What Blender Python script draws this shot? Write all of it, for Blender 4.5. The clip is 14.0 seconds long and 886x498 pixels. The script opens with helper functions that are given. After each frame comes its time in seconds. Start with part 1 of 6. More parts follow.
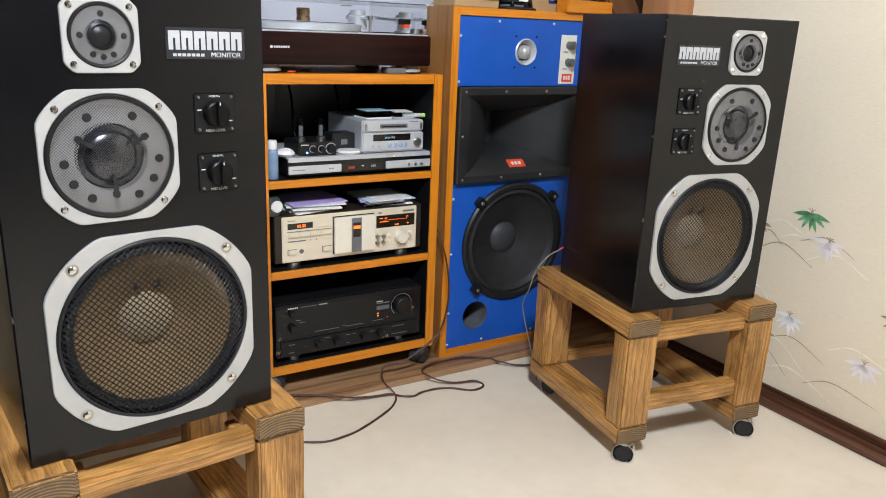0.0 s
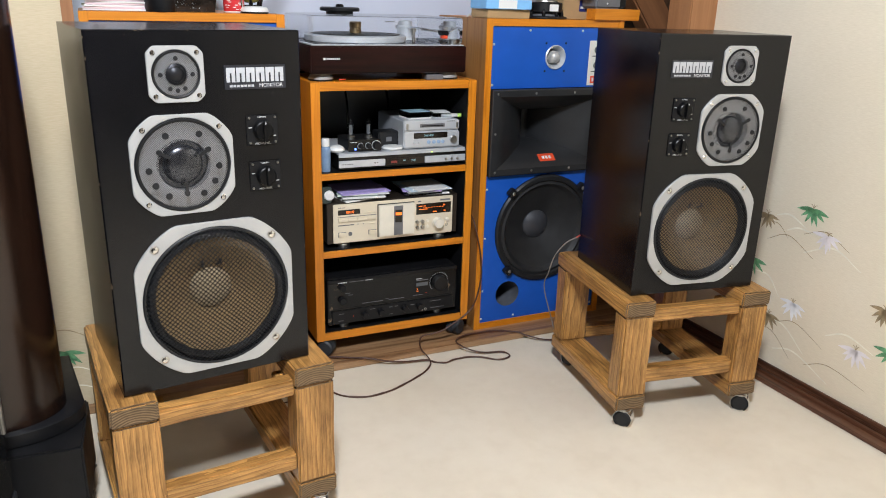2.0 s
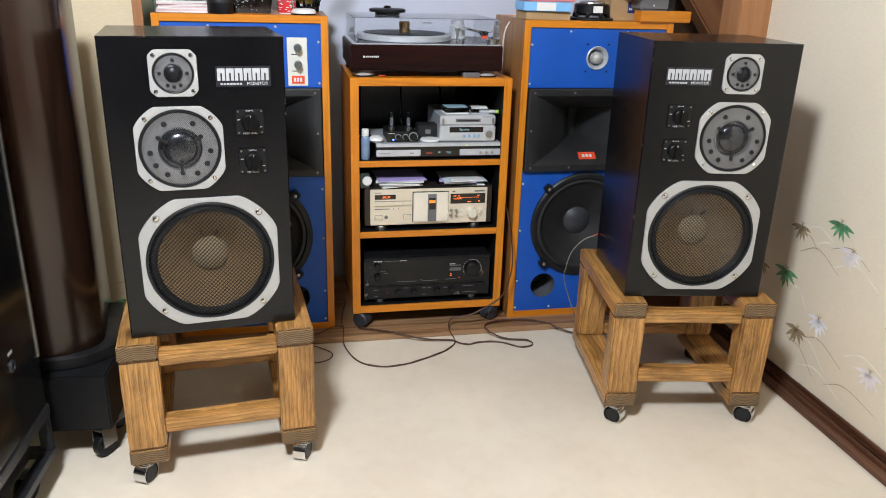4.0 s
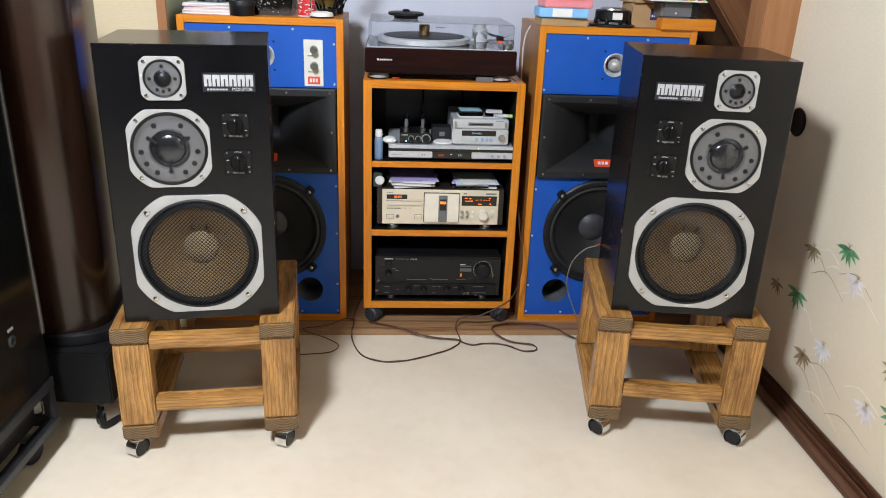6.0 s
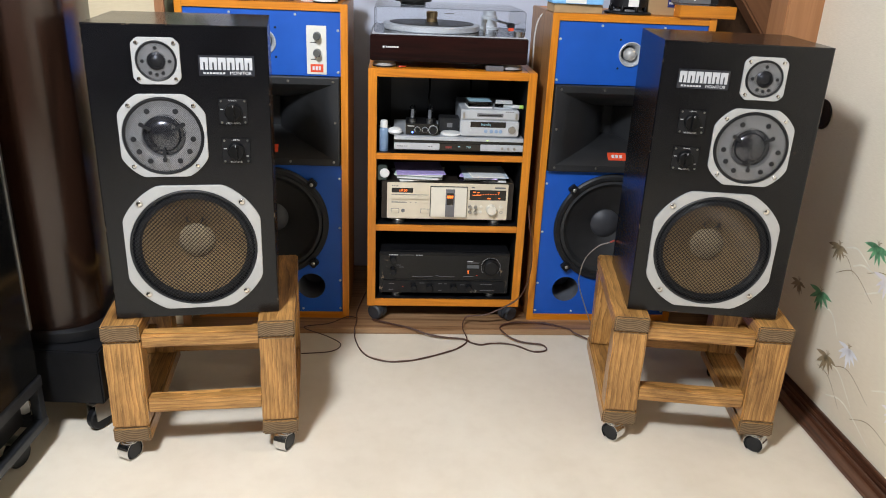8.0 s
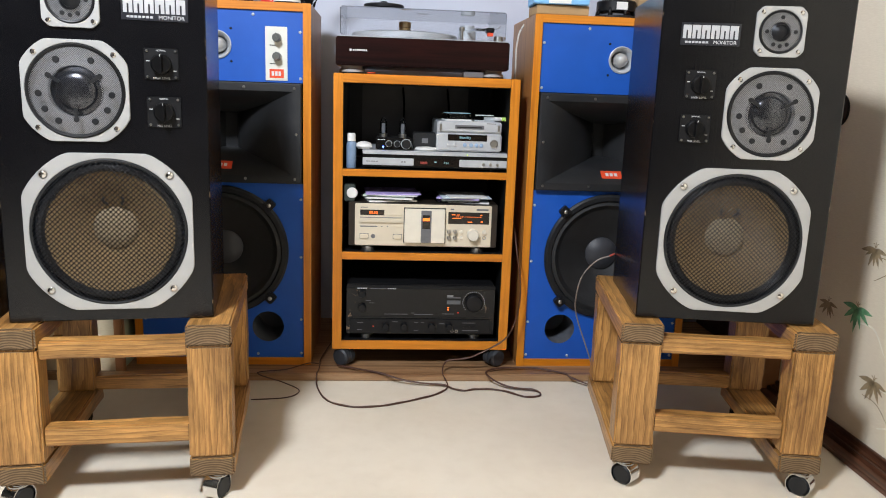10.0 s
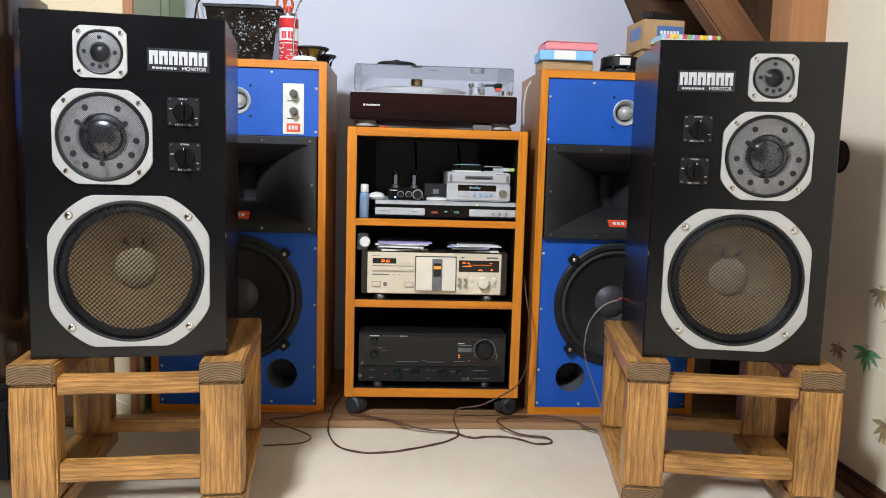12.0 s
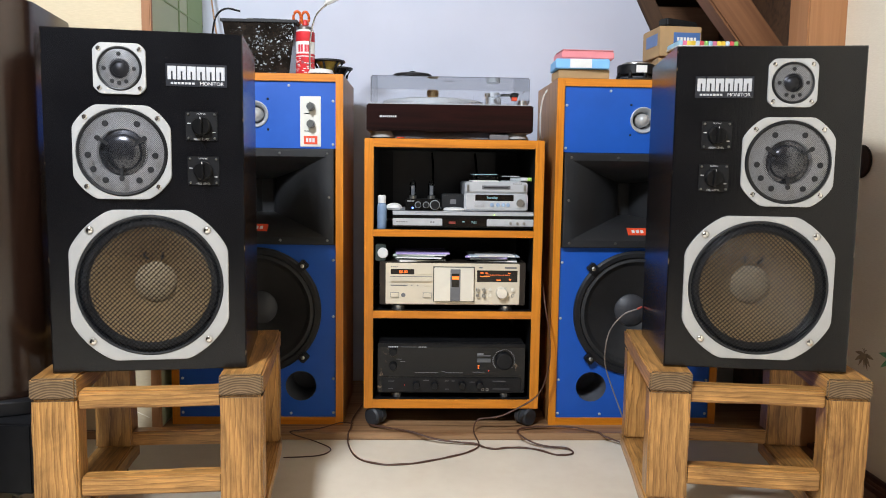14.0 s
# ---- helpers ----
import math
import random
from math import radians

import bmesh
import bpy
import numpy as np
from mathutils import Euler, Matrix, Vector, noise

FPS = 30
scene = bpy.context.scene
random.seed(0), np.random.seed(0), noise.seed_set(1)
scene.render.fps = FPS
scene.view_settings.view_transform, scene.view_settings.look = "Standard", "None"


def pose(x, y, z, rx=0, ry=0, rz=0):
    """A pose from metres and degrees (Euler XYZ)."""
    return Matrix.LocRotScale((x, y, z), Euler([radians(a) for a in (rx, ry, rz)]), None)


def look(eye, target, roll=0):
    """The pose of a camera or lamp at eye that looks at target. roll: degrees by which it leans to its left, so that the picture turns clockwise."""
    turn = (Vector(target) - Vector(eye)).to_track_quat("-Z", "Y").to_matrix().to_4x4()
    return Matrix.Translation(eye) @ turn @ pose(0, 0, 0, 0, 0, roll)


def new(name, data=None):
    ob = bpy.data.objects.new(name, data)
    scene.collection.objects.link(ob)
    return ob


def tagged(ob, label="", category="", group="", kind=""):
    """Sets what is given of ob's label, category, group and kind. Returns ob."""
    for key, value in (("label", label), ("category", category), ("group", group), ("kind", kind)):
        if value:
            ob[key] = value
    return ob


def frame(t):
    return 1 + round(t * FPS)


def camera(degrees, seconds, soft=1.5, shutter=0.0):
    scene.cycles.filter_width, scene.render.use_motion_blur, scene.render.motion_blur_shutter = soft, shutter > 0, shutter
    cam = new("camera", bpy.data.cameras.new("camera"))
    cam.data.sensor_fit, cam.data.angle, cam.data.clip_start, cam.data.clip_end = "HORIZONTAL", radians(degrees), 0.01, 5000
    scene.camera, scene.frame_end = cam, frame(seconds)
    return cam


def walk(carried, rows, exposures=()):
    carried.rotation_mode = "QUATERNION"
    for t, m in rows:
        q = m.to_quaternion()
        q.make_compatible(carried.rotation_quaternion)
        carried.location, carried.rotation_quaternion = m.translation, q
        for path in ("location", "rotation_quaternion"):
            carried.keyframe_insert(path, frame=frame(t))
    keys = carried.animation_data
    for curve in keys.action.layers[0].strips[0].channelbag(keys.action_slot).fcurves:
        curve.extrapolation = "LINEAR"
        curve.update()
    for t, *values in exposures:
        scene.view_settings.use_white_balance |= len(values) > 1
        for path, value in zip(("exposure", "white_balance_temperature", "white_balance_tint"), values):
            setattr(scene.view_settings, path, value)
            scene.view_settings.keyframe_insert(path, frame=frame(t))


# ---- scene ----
cam = camera(60.9, 14.0, soft=1.0)
PATH = [
    (0, (0.098, 0.024, 1.002), (1.002, 1.717, 0.439), 2.4),
    (0.5, (0.147, -0.075, 1.014), (0.998, 1.644, 0.449), 1.8),
    (1, (0.18, -0.134, 1.034), (0.981, 1.607, 0.461), 1.5),
    (1.5, (0.175, -0.188, 1.077), (0.924, 1.567, 0.481), 1.5),
    (2, (0.125, -0.277, 1.113), (0.82, 1.489, 0.483), 1.7),
    (2.5, (0.184, -0.335, 1.136), (0.785, 1.457, 0.482), 1.9),
    (2.7, (0.257, -0.355, 1.138), (0.801, 1.453, 0.478), 1.8),
    (4.8, (0.653, -0.58, 1.2), (0.804, 1.292, 0.514), 1.8),
    (5, (0.709, -0.565, 1.201), (0.83, 1.306, 0.505), 1.8),
    (5.5, (0.786, -0.549, 1.205), (0.858, 1.32, 0.496), 2.0),
    (6, (0.784, -0.569, 1.245), (0.819, 1.298, 0.529), 2.2),
    (6.5, (0.783, -0.584, 1.262), (0.805, 1.285, 0.548), 2.5),
    (7, (0.797, -0.576, 1.247), (0.821, 1.292, 0.532), 2.6),
    (7.5, (0.795, -0.534, 1.221), (0.82, 1.331, 0.498), 2.6),
    (8, (0.771, -0.481, 1.203), (0.8, 1.384, 0.482), 2.5),
    (8.2, (0.788, -0.441, 1.192), (0.814, 1.425, 0.472), 2.4),
    (10.3, (0.83, -0.274, 0.796), (0.883, 1.694, 0.443), 1.9),
    (10.5, (0.838, -0.294, 0.787), (0.891, 1.678, 0.459), 1.8),
    (11, (0.845, -0.321, 0.788), (0.891, 1.657, 0.496), 1.9),
    (11.5, (0.844, -0.325, 0.786), (0.861, 1.659, 0.534), 1.8),
    (12, (0.843, -0.328, 0.785), (0.84, 1.659, 0.554), 1.6),
    (12.5, (0.842, -0.328, 0.785), (0.826, 1.66, 0.567), 1.3),
    (13, (0.842, -0.329, 0.785), (0.812, 1.66, 0.575), 1.1),
    (13.5, (0.844, -0.324, 0.786), (0.801, 1.664, 0.577), 0.9),
    (14, (0.844, -0.324, 0.786), (0.792, 1.665, 0.58), 0.8),
]
walk(cam, [(t, look(eye, target, roll)) for t, eye, target, roll in PATH],
     exposures=[(0, 0.03), (1.0, 0.0), (2.5, -0.07), (8.2, -0.05), (10.3, 0.04), (14, 0.07)])

# ---------------------------------------------------------------- light
world = bpy.data.worlds.new("world")
scene.world = world
world.use_nodes = True
world.node_tree.nodes["Background"].inputs["Color"].default_value = (0.9, 0.95, 1.0, 1)
world.node_tree.nodes["Background"].inputs["Strength"].default_value = 0.05
scene.view_settings.exposure = 0.0

ROOM = pose(0, 0, 0, 0, 0, 3.5)
LAMP_AT = (0.09, -0.24, 2.37)


def lamp(name, at, watts, size, colour):
    data = bpy.data.lights.new(name, "POINT")
    data.shadow_soft_size, data.energy, data.color = size, watts, colour
    ob = new(name, data)
    ob.matrix_world = Matrix.Translation(at)
    return ob


lamp("ceiling_lamp_light", LAMP_AT, 296, 0.15, (0.918, 1.0, 1.112))


# ---------------------------------------------------------------- mesh helpers
def part(name, bm, material, parent, label=""):
    """Links a bmesh as one mesh object under its thing or part."""
    me = bpy.data.meshes.new(name)
    bm.normal_update()
    bm.to_mesh(me)
    bm.free()
    for m in material if isinstance(material, (list, tuple)) else (material,):
        me.materials.append(m)
    ob = new(name, me)
    if parent is not None:
        ob.parent = parent
    if label:
        tagged(ob, label)
    return ob


def thing(name, m, label, category, group=""):
    ob = new(name)
    ob.empty_display_size = 0.05
    ob.matrix_world = m
    return tagged(ob, label, category, group)


def setting(name, bm, material, label, category="", m=None):
    ob = part(name, bm, material, None)
    ob.matrix_world = ROOM if m is None else m
    return tagged(ob, label, category or name.split("_")[0], kind="structure")


def smooth(bm, angle=40):
    for f in bm.faces:
        f.smooth = True
    lim = radians(angle)
    for e in bm.edges:
        if len(e.link_faces) == 2 and e.calc_face_angle(0) > lim:
            e.smooth = False
    return bm


def box(x0, x1, y0, y1, z0, z1, bevel=0.0, seg=2, bm=None):
    bm = bm or bmesh.new()
    vs = [bm.verts.new((x, y, z)) for x in (x0, x1) for y in (y0, y1) for z in (z0, z1)]
    fs = [bm.faces.new([vs[i] for i in q]) for q in ((0, 1, 3, 2), (4, 6, 7, 5), (0, 4, 5, 1), (2, 3, 7, 6), (0, 2, 6, 4), (1, 5, 7, 3))]
    if bevel:
        es = {e for f in fs for e in f.edges}
        bmesh.ops.bevel(bm, geom=list(es), offset=bevel, segments=seg, affect="EDGES", clamp_overlap=True)
    return bm


def lathe(prof, cx=0.0, cz=0.0, seg=48, bm=None, axis="y"):
    """Turns (radius, height) pairs round the y axis through (cx, cz), or round z."""
    bm = bm or bmesh.new()
    rings = []
    for r, h in prof:
        if r < 1e-6:
            p = (cx, h, cz) if axis == "y" else (cx, cz, h)
            rings.append([bm.verts.new(p)] * seg)
            continue
        ring = []
        for i in range(seg):
            a = 2 * math.pi * i / seg
            c, s = r * math.cos(a), r * math.sin(a)
            ring.append(bm.verts.new((cx + c, h, cz + s) if axis == "y" else (cx + c, cz + s, h)))
        rings.append(ring)
    for a, b in zip(rings, rings[1:]):
        for i in range(seg):
            j = (i + 1) % seg
            quad = []
            for v in (a[i], a[j], b[j], b[i]):
                if v not in quad:
                    quad.append(v)
            if len(quad) > 2:
                f = bm.faces.new(quad)
                f.smooth = True
    bmesh.ops.recalc_face_normals(bm, faces=bm.faces)
    return smooth(bm, 35)


def tube(points, r, seg=6, bm=None, closed=False):
    """A round tube along a run of points."""
    bm = bm or bmesh.new()
    pts = [Vector(p) for p in points]
    rings = []
    n = len(pts)
    for i, p in enumerate(pts):
        d = (pts[min(i + 1, n - 1)] - pts[max(i - 1, 0)]).normalized()
        up = Vector((0, 0, 1)) if abs(d.z) < 0.9 else Vector((1, 0, 0))
        a = d.cross(up).normalized()
        b = d.cross(a)
        rings.append([bm.verts.new(p + r * (math.cos(2 * math.pi * k / seg) * a + math.sin(2 * math.pi * k / seg) * b)) for k in range(seg)])
    for a, b in zip(rings, rings[1:]):
        for k in range(seg):
            bm.faces.new((a[k], a[(k + 1) % seg], b[(k + 1) % seg], b[k])).smooth = True
    bm.faces.new(rings[0][::-1])
    bm.faces.new(rings[-1])
    return bm


def spline(points, per=8):
    """Catmull-Rom run through points."""
    p = [Vector(q) for q in points]
    p = [2 * p[0] - p[1]] + p + [2 * p[-1] - p[-2]]
    out = []
    for i in range(1, len(p) - 2):
        for k in range(per):
            t = k / per
            a, b, c, d = p[i - 1], p[i], p[i + 1], p[i + 2]
            out.append(0.5 * (2 * b + (c - a) * t + (2 * a - 5 * b + 4 * c - d) * t * t + (3 * b - a - 3 * c + d) * t ** 3))
    out.append(p[-2])
    return out


def outline(theta, a, cut):
    """Radius of a square of half side a whose corners are cut by a circle, in the direction theta."""
    c, s = abs(math.cos(theta)), abs(math.sin(theta))
    return min(a / max(c, 1e-6), a / max(s, 1e-6), cut)


def cut_frame(a, cut, hole, y0, y1, cx, cz, round_r=0.0):
    """A flat frame with cut corners and a round hole; y0 is its front."""
    bm = bmesh.new()
    n = 96
    loops = []
    for kind, y in (("h", y1), ("h", y0 + 0.001), ("h2", y0), ("o2", y0), ("o", y0 + 0.0012), ("o", y1)):
        ring = []
        for i in range(n):
            t = 2 * math.pi * (i + 0.5) / n
            if kind[0] == "h":
                r = hole + (0.001 if kind == "h2" else 0)
            else:
                k = [outline(t + d, a, cut) for d in (-0.04, -0.02, 0, 0.02, 0.04)]
                r = min(outline(t, a, cut), sum(k) / 5) - (0.001 if kind == "o2" else 0)
            ring.append(bm.verts.new((cx + r * math.cos(t), y, cz + r * math.sin(t))))
        loops.append(ring)
    for p, q in zip(loops, loops[1:]):
        for i in range(n):
            j = (i + 1) % n
            bm.faces.new((p[i], p[j], q[j], q[i]))
    bmesh.ops.recalc_face_normals(bm, faces=bm.faces)
    return smooth(bm, 30)


def holed(x0, x1, z0, z1, y, holes, bm=None, seg=64):
    """A flat sheet at y, with round or cut holes through it."""
    bm = bm or bmesh.new()
    edges = []

    def loop(pts):
        vs = [bm.verts.new((px, y, pz)) for px, pz in pts]
        edges.extend(bm.edges.new((vs[i], vs[(i + 1) % len(vs)])) for i in range(len(vs)))

    loop([(x0, z0), (x1, z0), (x1, z1), (x0, z1)])
    for h in holes:
        if len(h) == 3:
            cx, cz, r = h
            loop([(cx + r * math.cos(2 * math.pi * i / seg), cz + r * math.sin(2 * math.pi * i / seg)) for i in range(seg)])
        else:
            loop([(h[0], h[2]), (h[1], h[2]), (h[1], h[3]), (h[0], h[3])])
    bmesh.ops.triangle_fill(bm, use_beauty=True, use_dissolve=False, edges=edges)
    for f in bm.faces:
        if f.normal.y > 0:
            f.normal_flip()
    return bm


def holed_body(w, h, d, holes, edge=0.0025):
    """A closed cabinet with holes in its front, origin at the foot of the front's middle."""
    x = w / 2
    bm = holed(-x + edge, x - edge, edge, h - edge, 0.0, holes)
    bm.verts.ensure_lookup_table()
    loops = []
    for k, y in ((edge, 0.0), (0.0, edge), (0.0, d)):
        loops.append([bm.verts.new(p) for p in ((-x + k, y, k), (x - k, y, k), (x - k, y, h - k), (-x + k, y, h - k))])
    for a, b in zip(loops, loops[1:]):
        for i in range(4):
            bm.faces.new((a[i], b[i], b[(i + 1) % 4], a[(i + 1) % 4]))
    bm.faces.new(loops[2])
    bmesh.ops.remove_doubles(bm, verts=bm.verts, dist=1e-5)
    bmesh.ops.recalc_face_normals(bm, faces=bm.faces)
    return bm


def lettering(text, size, x, z, y, material, parent, name="lettering", align="CENTER", turn=None):
    """Flat writing on a face that looks towards -y."""
    cu = bpy.data.curves.new(name, "FONT")
    cu.body, cu.size, cu.align_x, cu.align_y, cu.extrude = text, size, align, "CENTER", 0.0001
    tmp = bpy.data.objects.new("tmp", cu)
    scene.collection.objects.link(tmp)
    bpy.context.view_layer.update()
    me = bpy.data.meshes.new_from_object(tmp.evaluated_get(bpy.context.evaluated_depsgraph_get()))
    bpy.data.objects.remove(tmp)
    me.name = name
    me.materials.clear()
    me.materials.append(material)
    ob = new(name, me)
    ob.parent = parent
    ob.matrix_local = turn if turn is not None else pose(x, y, z, 90, 0, 0)
    return ob


# ---------------------------------------------------------------- materials
def nodes_of(name):
    m = bpy.data.materials.new(name)
    m.use_nodes = True
    nt = m.node_tree
    return m, nt, nt.nodes["Principled BSDF"]


def link(nt, a, b):
    nt.links.new(a, b)


def coords(nt, scale=(1, 1, 1), which="Object", turn=(0, 0, 0)):
    tc = nt.nodes.new("ShaderNodeTexCoord")
    mp = nt.nodes.new("ShaderNodeMapping")
    mp.inputs["Scale"].default_value = scale
    mp.inputs["Rotation"].default_value = [radians(a) for a in turn]
    link(nt, tc.outputs[which], mp.inputs["Vector"])
    return mp.outputs["Vector"]


def noise_of(nt, vec, scale, detail=4, rough=0.55, distort=0.0):
    n = nt.nodes.new("ShaderNodeTexNoise")
    n.inputs["Scale"].default_value, n.inputs["Detail"].default_value = scale, detail
    n.inputs["Roughness"].default_value, n.inputs["Distortion"].default_value = rough, distort
    link(nt, vec, n.inputs["Vector"])
    return n.outputs["Fac"]


def ramp(nt, fac, stops):
    r = nt.nodes.new("ShaderNodeValToRGB")
    el = r.color_ramp.elements
    while len(el) < len(stops):
        el.new(0.5)
    for e, (p, c) in zip(el, stops):
        e.position, e.color = p, (*c, 1) if len(c) == 3 else c
    link(nt, fac, r.inputs["Fac"])
    return r.outputs["Color"]


def mixed(nt, a, b, fac, mode="MIX"):
    m = nt.nodes.new("ShaderNodeMix")
    m.data_type, m.blend_type = "RGBA", mode
    for sock, v in ((m.inputs[6], a), (m.inputs[7], b), (m.inputs[0], fac)):
        if isinstance(v, (int, float)):
            sock.default_value = v
        elif isinstance(v, tuple):
            sock.default_value = (*v, 1)
        else:
            link(nt, v, sock)
    return m.outputs[2]


def bump(nt, bsdf, height, strength, dist=0.001):
    b = nt.nodes.new("ShaderNodeBump")
    b.inputs["Strength"].default_value, b.inputs["Distance"].default_value = strength, dist
    link(nt, height, b.inputs["Height"])
    link(nt, b.outputs["Normal"], bsdf.inputs["Normal"])


def plain(name, col, rough=0.5, metal=0.0, vary=0.12, scale=30.0, fine=400.0, relief=0.15, coat=0.0, gloss=0.5):
    """Paint, plastic or metal with slow stains and a fine grain."""
    m, nt, b = nodes_of(name)
    v = coords(nt)
    slow, fast = noise_of(nt, v, scale, 3), noise_of(nt, v, fine, 2)
    lo, hi = tuple(c * (1 - vary) for c in col), tuple(min(1, c * (1 + vary)) for c in col)
    link(nt, ramp(nt, slow, [(0.3, lo), (0.7, hi)]), b.inputs["Base Color"])
    r = nt.nodes.new("ShaderNodeMapRange")
    r.inputs["To Min"].default_value, r.inputs["To Max"].default_value = max(0.02, rough - 0.08), min(1, rough + 0.08)
    link(nt, slow, r.inputs["Value"])
    link(nt, r.outputs["Result"], b.inputs["Roughness"])
    b.inputs["Metallic"].default_value = metal
    b.inputs["Coat Weight"].default_value = coat
    b.inputs["Specular IOR Level"].default_value = gloss
    if relief:
        bump(nt, b, fast, relief, 0.0006)
    return m


def wood(name, dark, mid, light, axis="z", grain=26.0, rough=0.5, coat=0.0, contrast=1.0, relief=0.25):
    """Long grain along one axis, with stains and fine pores."""
    m, nt, b = nodes_of(name)
    s = {"x": (0.05, 1, 1), "y": (1, 0.05, 1), "z": (1, 1, 0.05)}[axis]
    oi = nt.nodes.new("ShaderNodeObjectInfo")
    add = nt.nodes.new("ShaderNodeVectorMath")
    link(nt, coords(nt, s), add.inputs[0])
    sc = nt.nodes.new("ShaderNodeVectorMath")
    sc.operation = "SCALE"
    sc.inputs[0].default_value = (7.1, 3.3, 5.7)
    link(nt, oi.outputs["Random"], sc.inputs["Scale"])
    link(nt, sc.outputs[0], add.inputs[1])
    v = add.outputs[0]
    big = noise_of(nt, v, grain, 5, 0.6, 1.6)
    fine = noise_of(nt, v, grain * 9, 3, 0.6)
    stain = noise_of(nt, coords(nt), 5.0, 3)
    col = ramp(nt, big, [(0.34, dark), (0.46, mid), (0.55, light), (0.68, mid)])
    col = mixed(nt, col, ramp(nt, fine, [(0.3, (0.55, 0.5, 0.45)), (0.6, (1, 1, 1))]), 0.5 * contrast, "MULTIPLY")
    col = mixed(nt, col, ramp(nt, stain, [(0.35, (0.72, 0.7, 0.66)), (0.65, (1, 1, 1))]), 0.6 * contrast, "MULTIPLY")
    link(nt, col, b.inputs["Base Color"])
    b.inputs["Roughness"].default_value = rough
    b.inputs["Coat Weight"].default_value = coat
    b.inputs["Coat Roughness"].default_value = 0.12
    bump(nt, b, fine, relief, 0.0008)
    return m


def satin_black(name):
    """Satin black paint over veneer: faint upright grain, and pale chips along the cabinet's edges."""
    m, nt, b = nodes_of(name)
    grain = noise_of(nt, coords(nt, (1, 1, 0.06)), 240, 3)
    slow = noise_of(nt, coords(nt), 7, 4)
    tc = nt.nodes.new("ShaderNodeTexCoord")
    sep = nt.nodes.new("ShaderNodeSeparateXYZ")
    link(nt, tc.outputs["Object"], sep.inputs[0])

    def calc(op, a, c):
        n = nt.nodes.new("ShaderNodeMath")
        n.operation = op
        for sock, v in zip(n.inputs, (a, c)):
            if isinstance(v, (int, float)):
                sock.default_value = v
            else:
                link(nt, v, sock)
        return n.outputs[0]

    # distance from the cabinet's outline, seen from its front
    side = calc("SUBTRACT", 0.1875, calc("ABSOLUTE", sep.outputs["X"], 0))
    up = calc("SUBTRACT", 0.3375, calc("ABSOLUTE", calc("SUBTRACT", sep.outputs["Z"], 0.3375), 0))
    edge = calc("MINIMUM", side, up)
    rim = calc("LESS_THAN", calc("ABSOLUTE", sep.outputs["Y"], 0), 0.003)
    near = calc("MULTIPLY", calc("LESS_THAN", edge, 0.0022), rim)
    chip = calc("MULTIPLY", near, calc("GREATER_THAN", noise_of(nt, coords(nt), 34, 4, 0.7), 0.6))
    col = ramp(nt, slow, [(0.3, (0.0022, 0.0024, 0.0034)), (0.7, (0.0042, 0.0044, 0.0058))])
    link(nt, mixed(nt, col, (0.16, 0.11, 0.07), chip), b.inputs["Base Color"])
    r = nt.nodes.new("ShaderNodeMapRange")
    r.inputs["To Min"].default_value, r.inputs["To Max"].default_value = 0.17, 0.27
    link(nt, slow, r.inputs["Value"])
    link(nt, r.outputs["Result"], b.inputs["Roughness"])
    b.inputs["Specular IOR Level"].default_value = 0.4
    bump(nt, b, grain, 0.16, 0.0006)
    return m


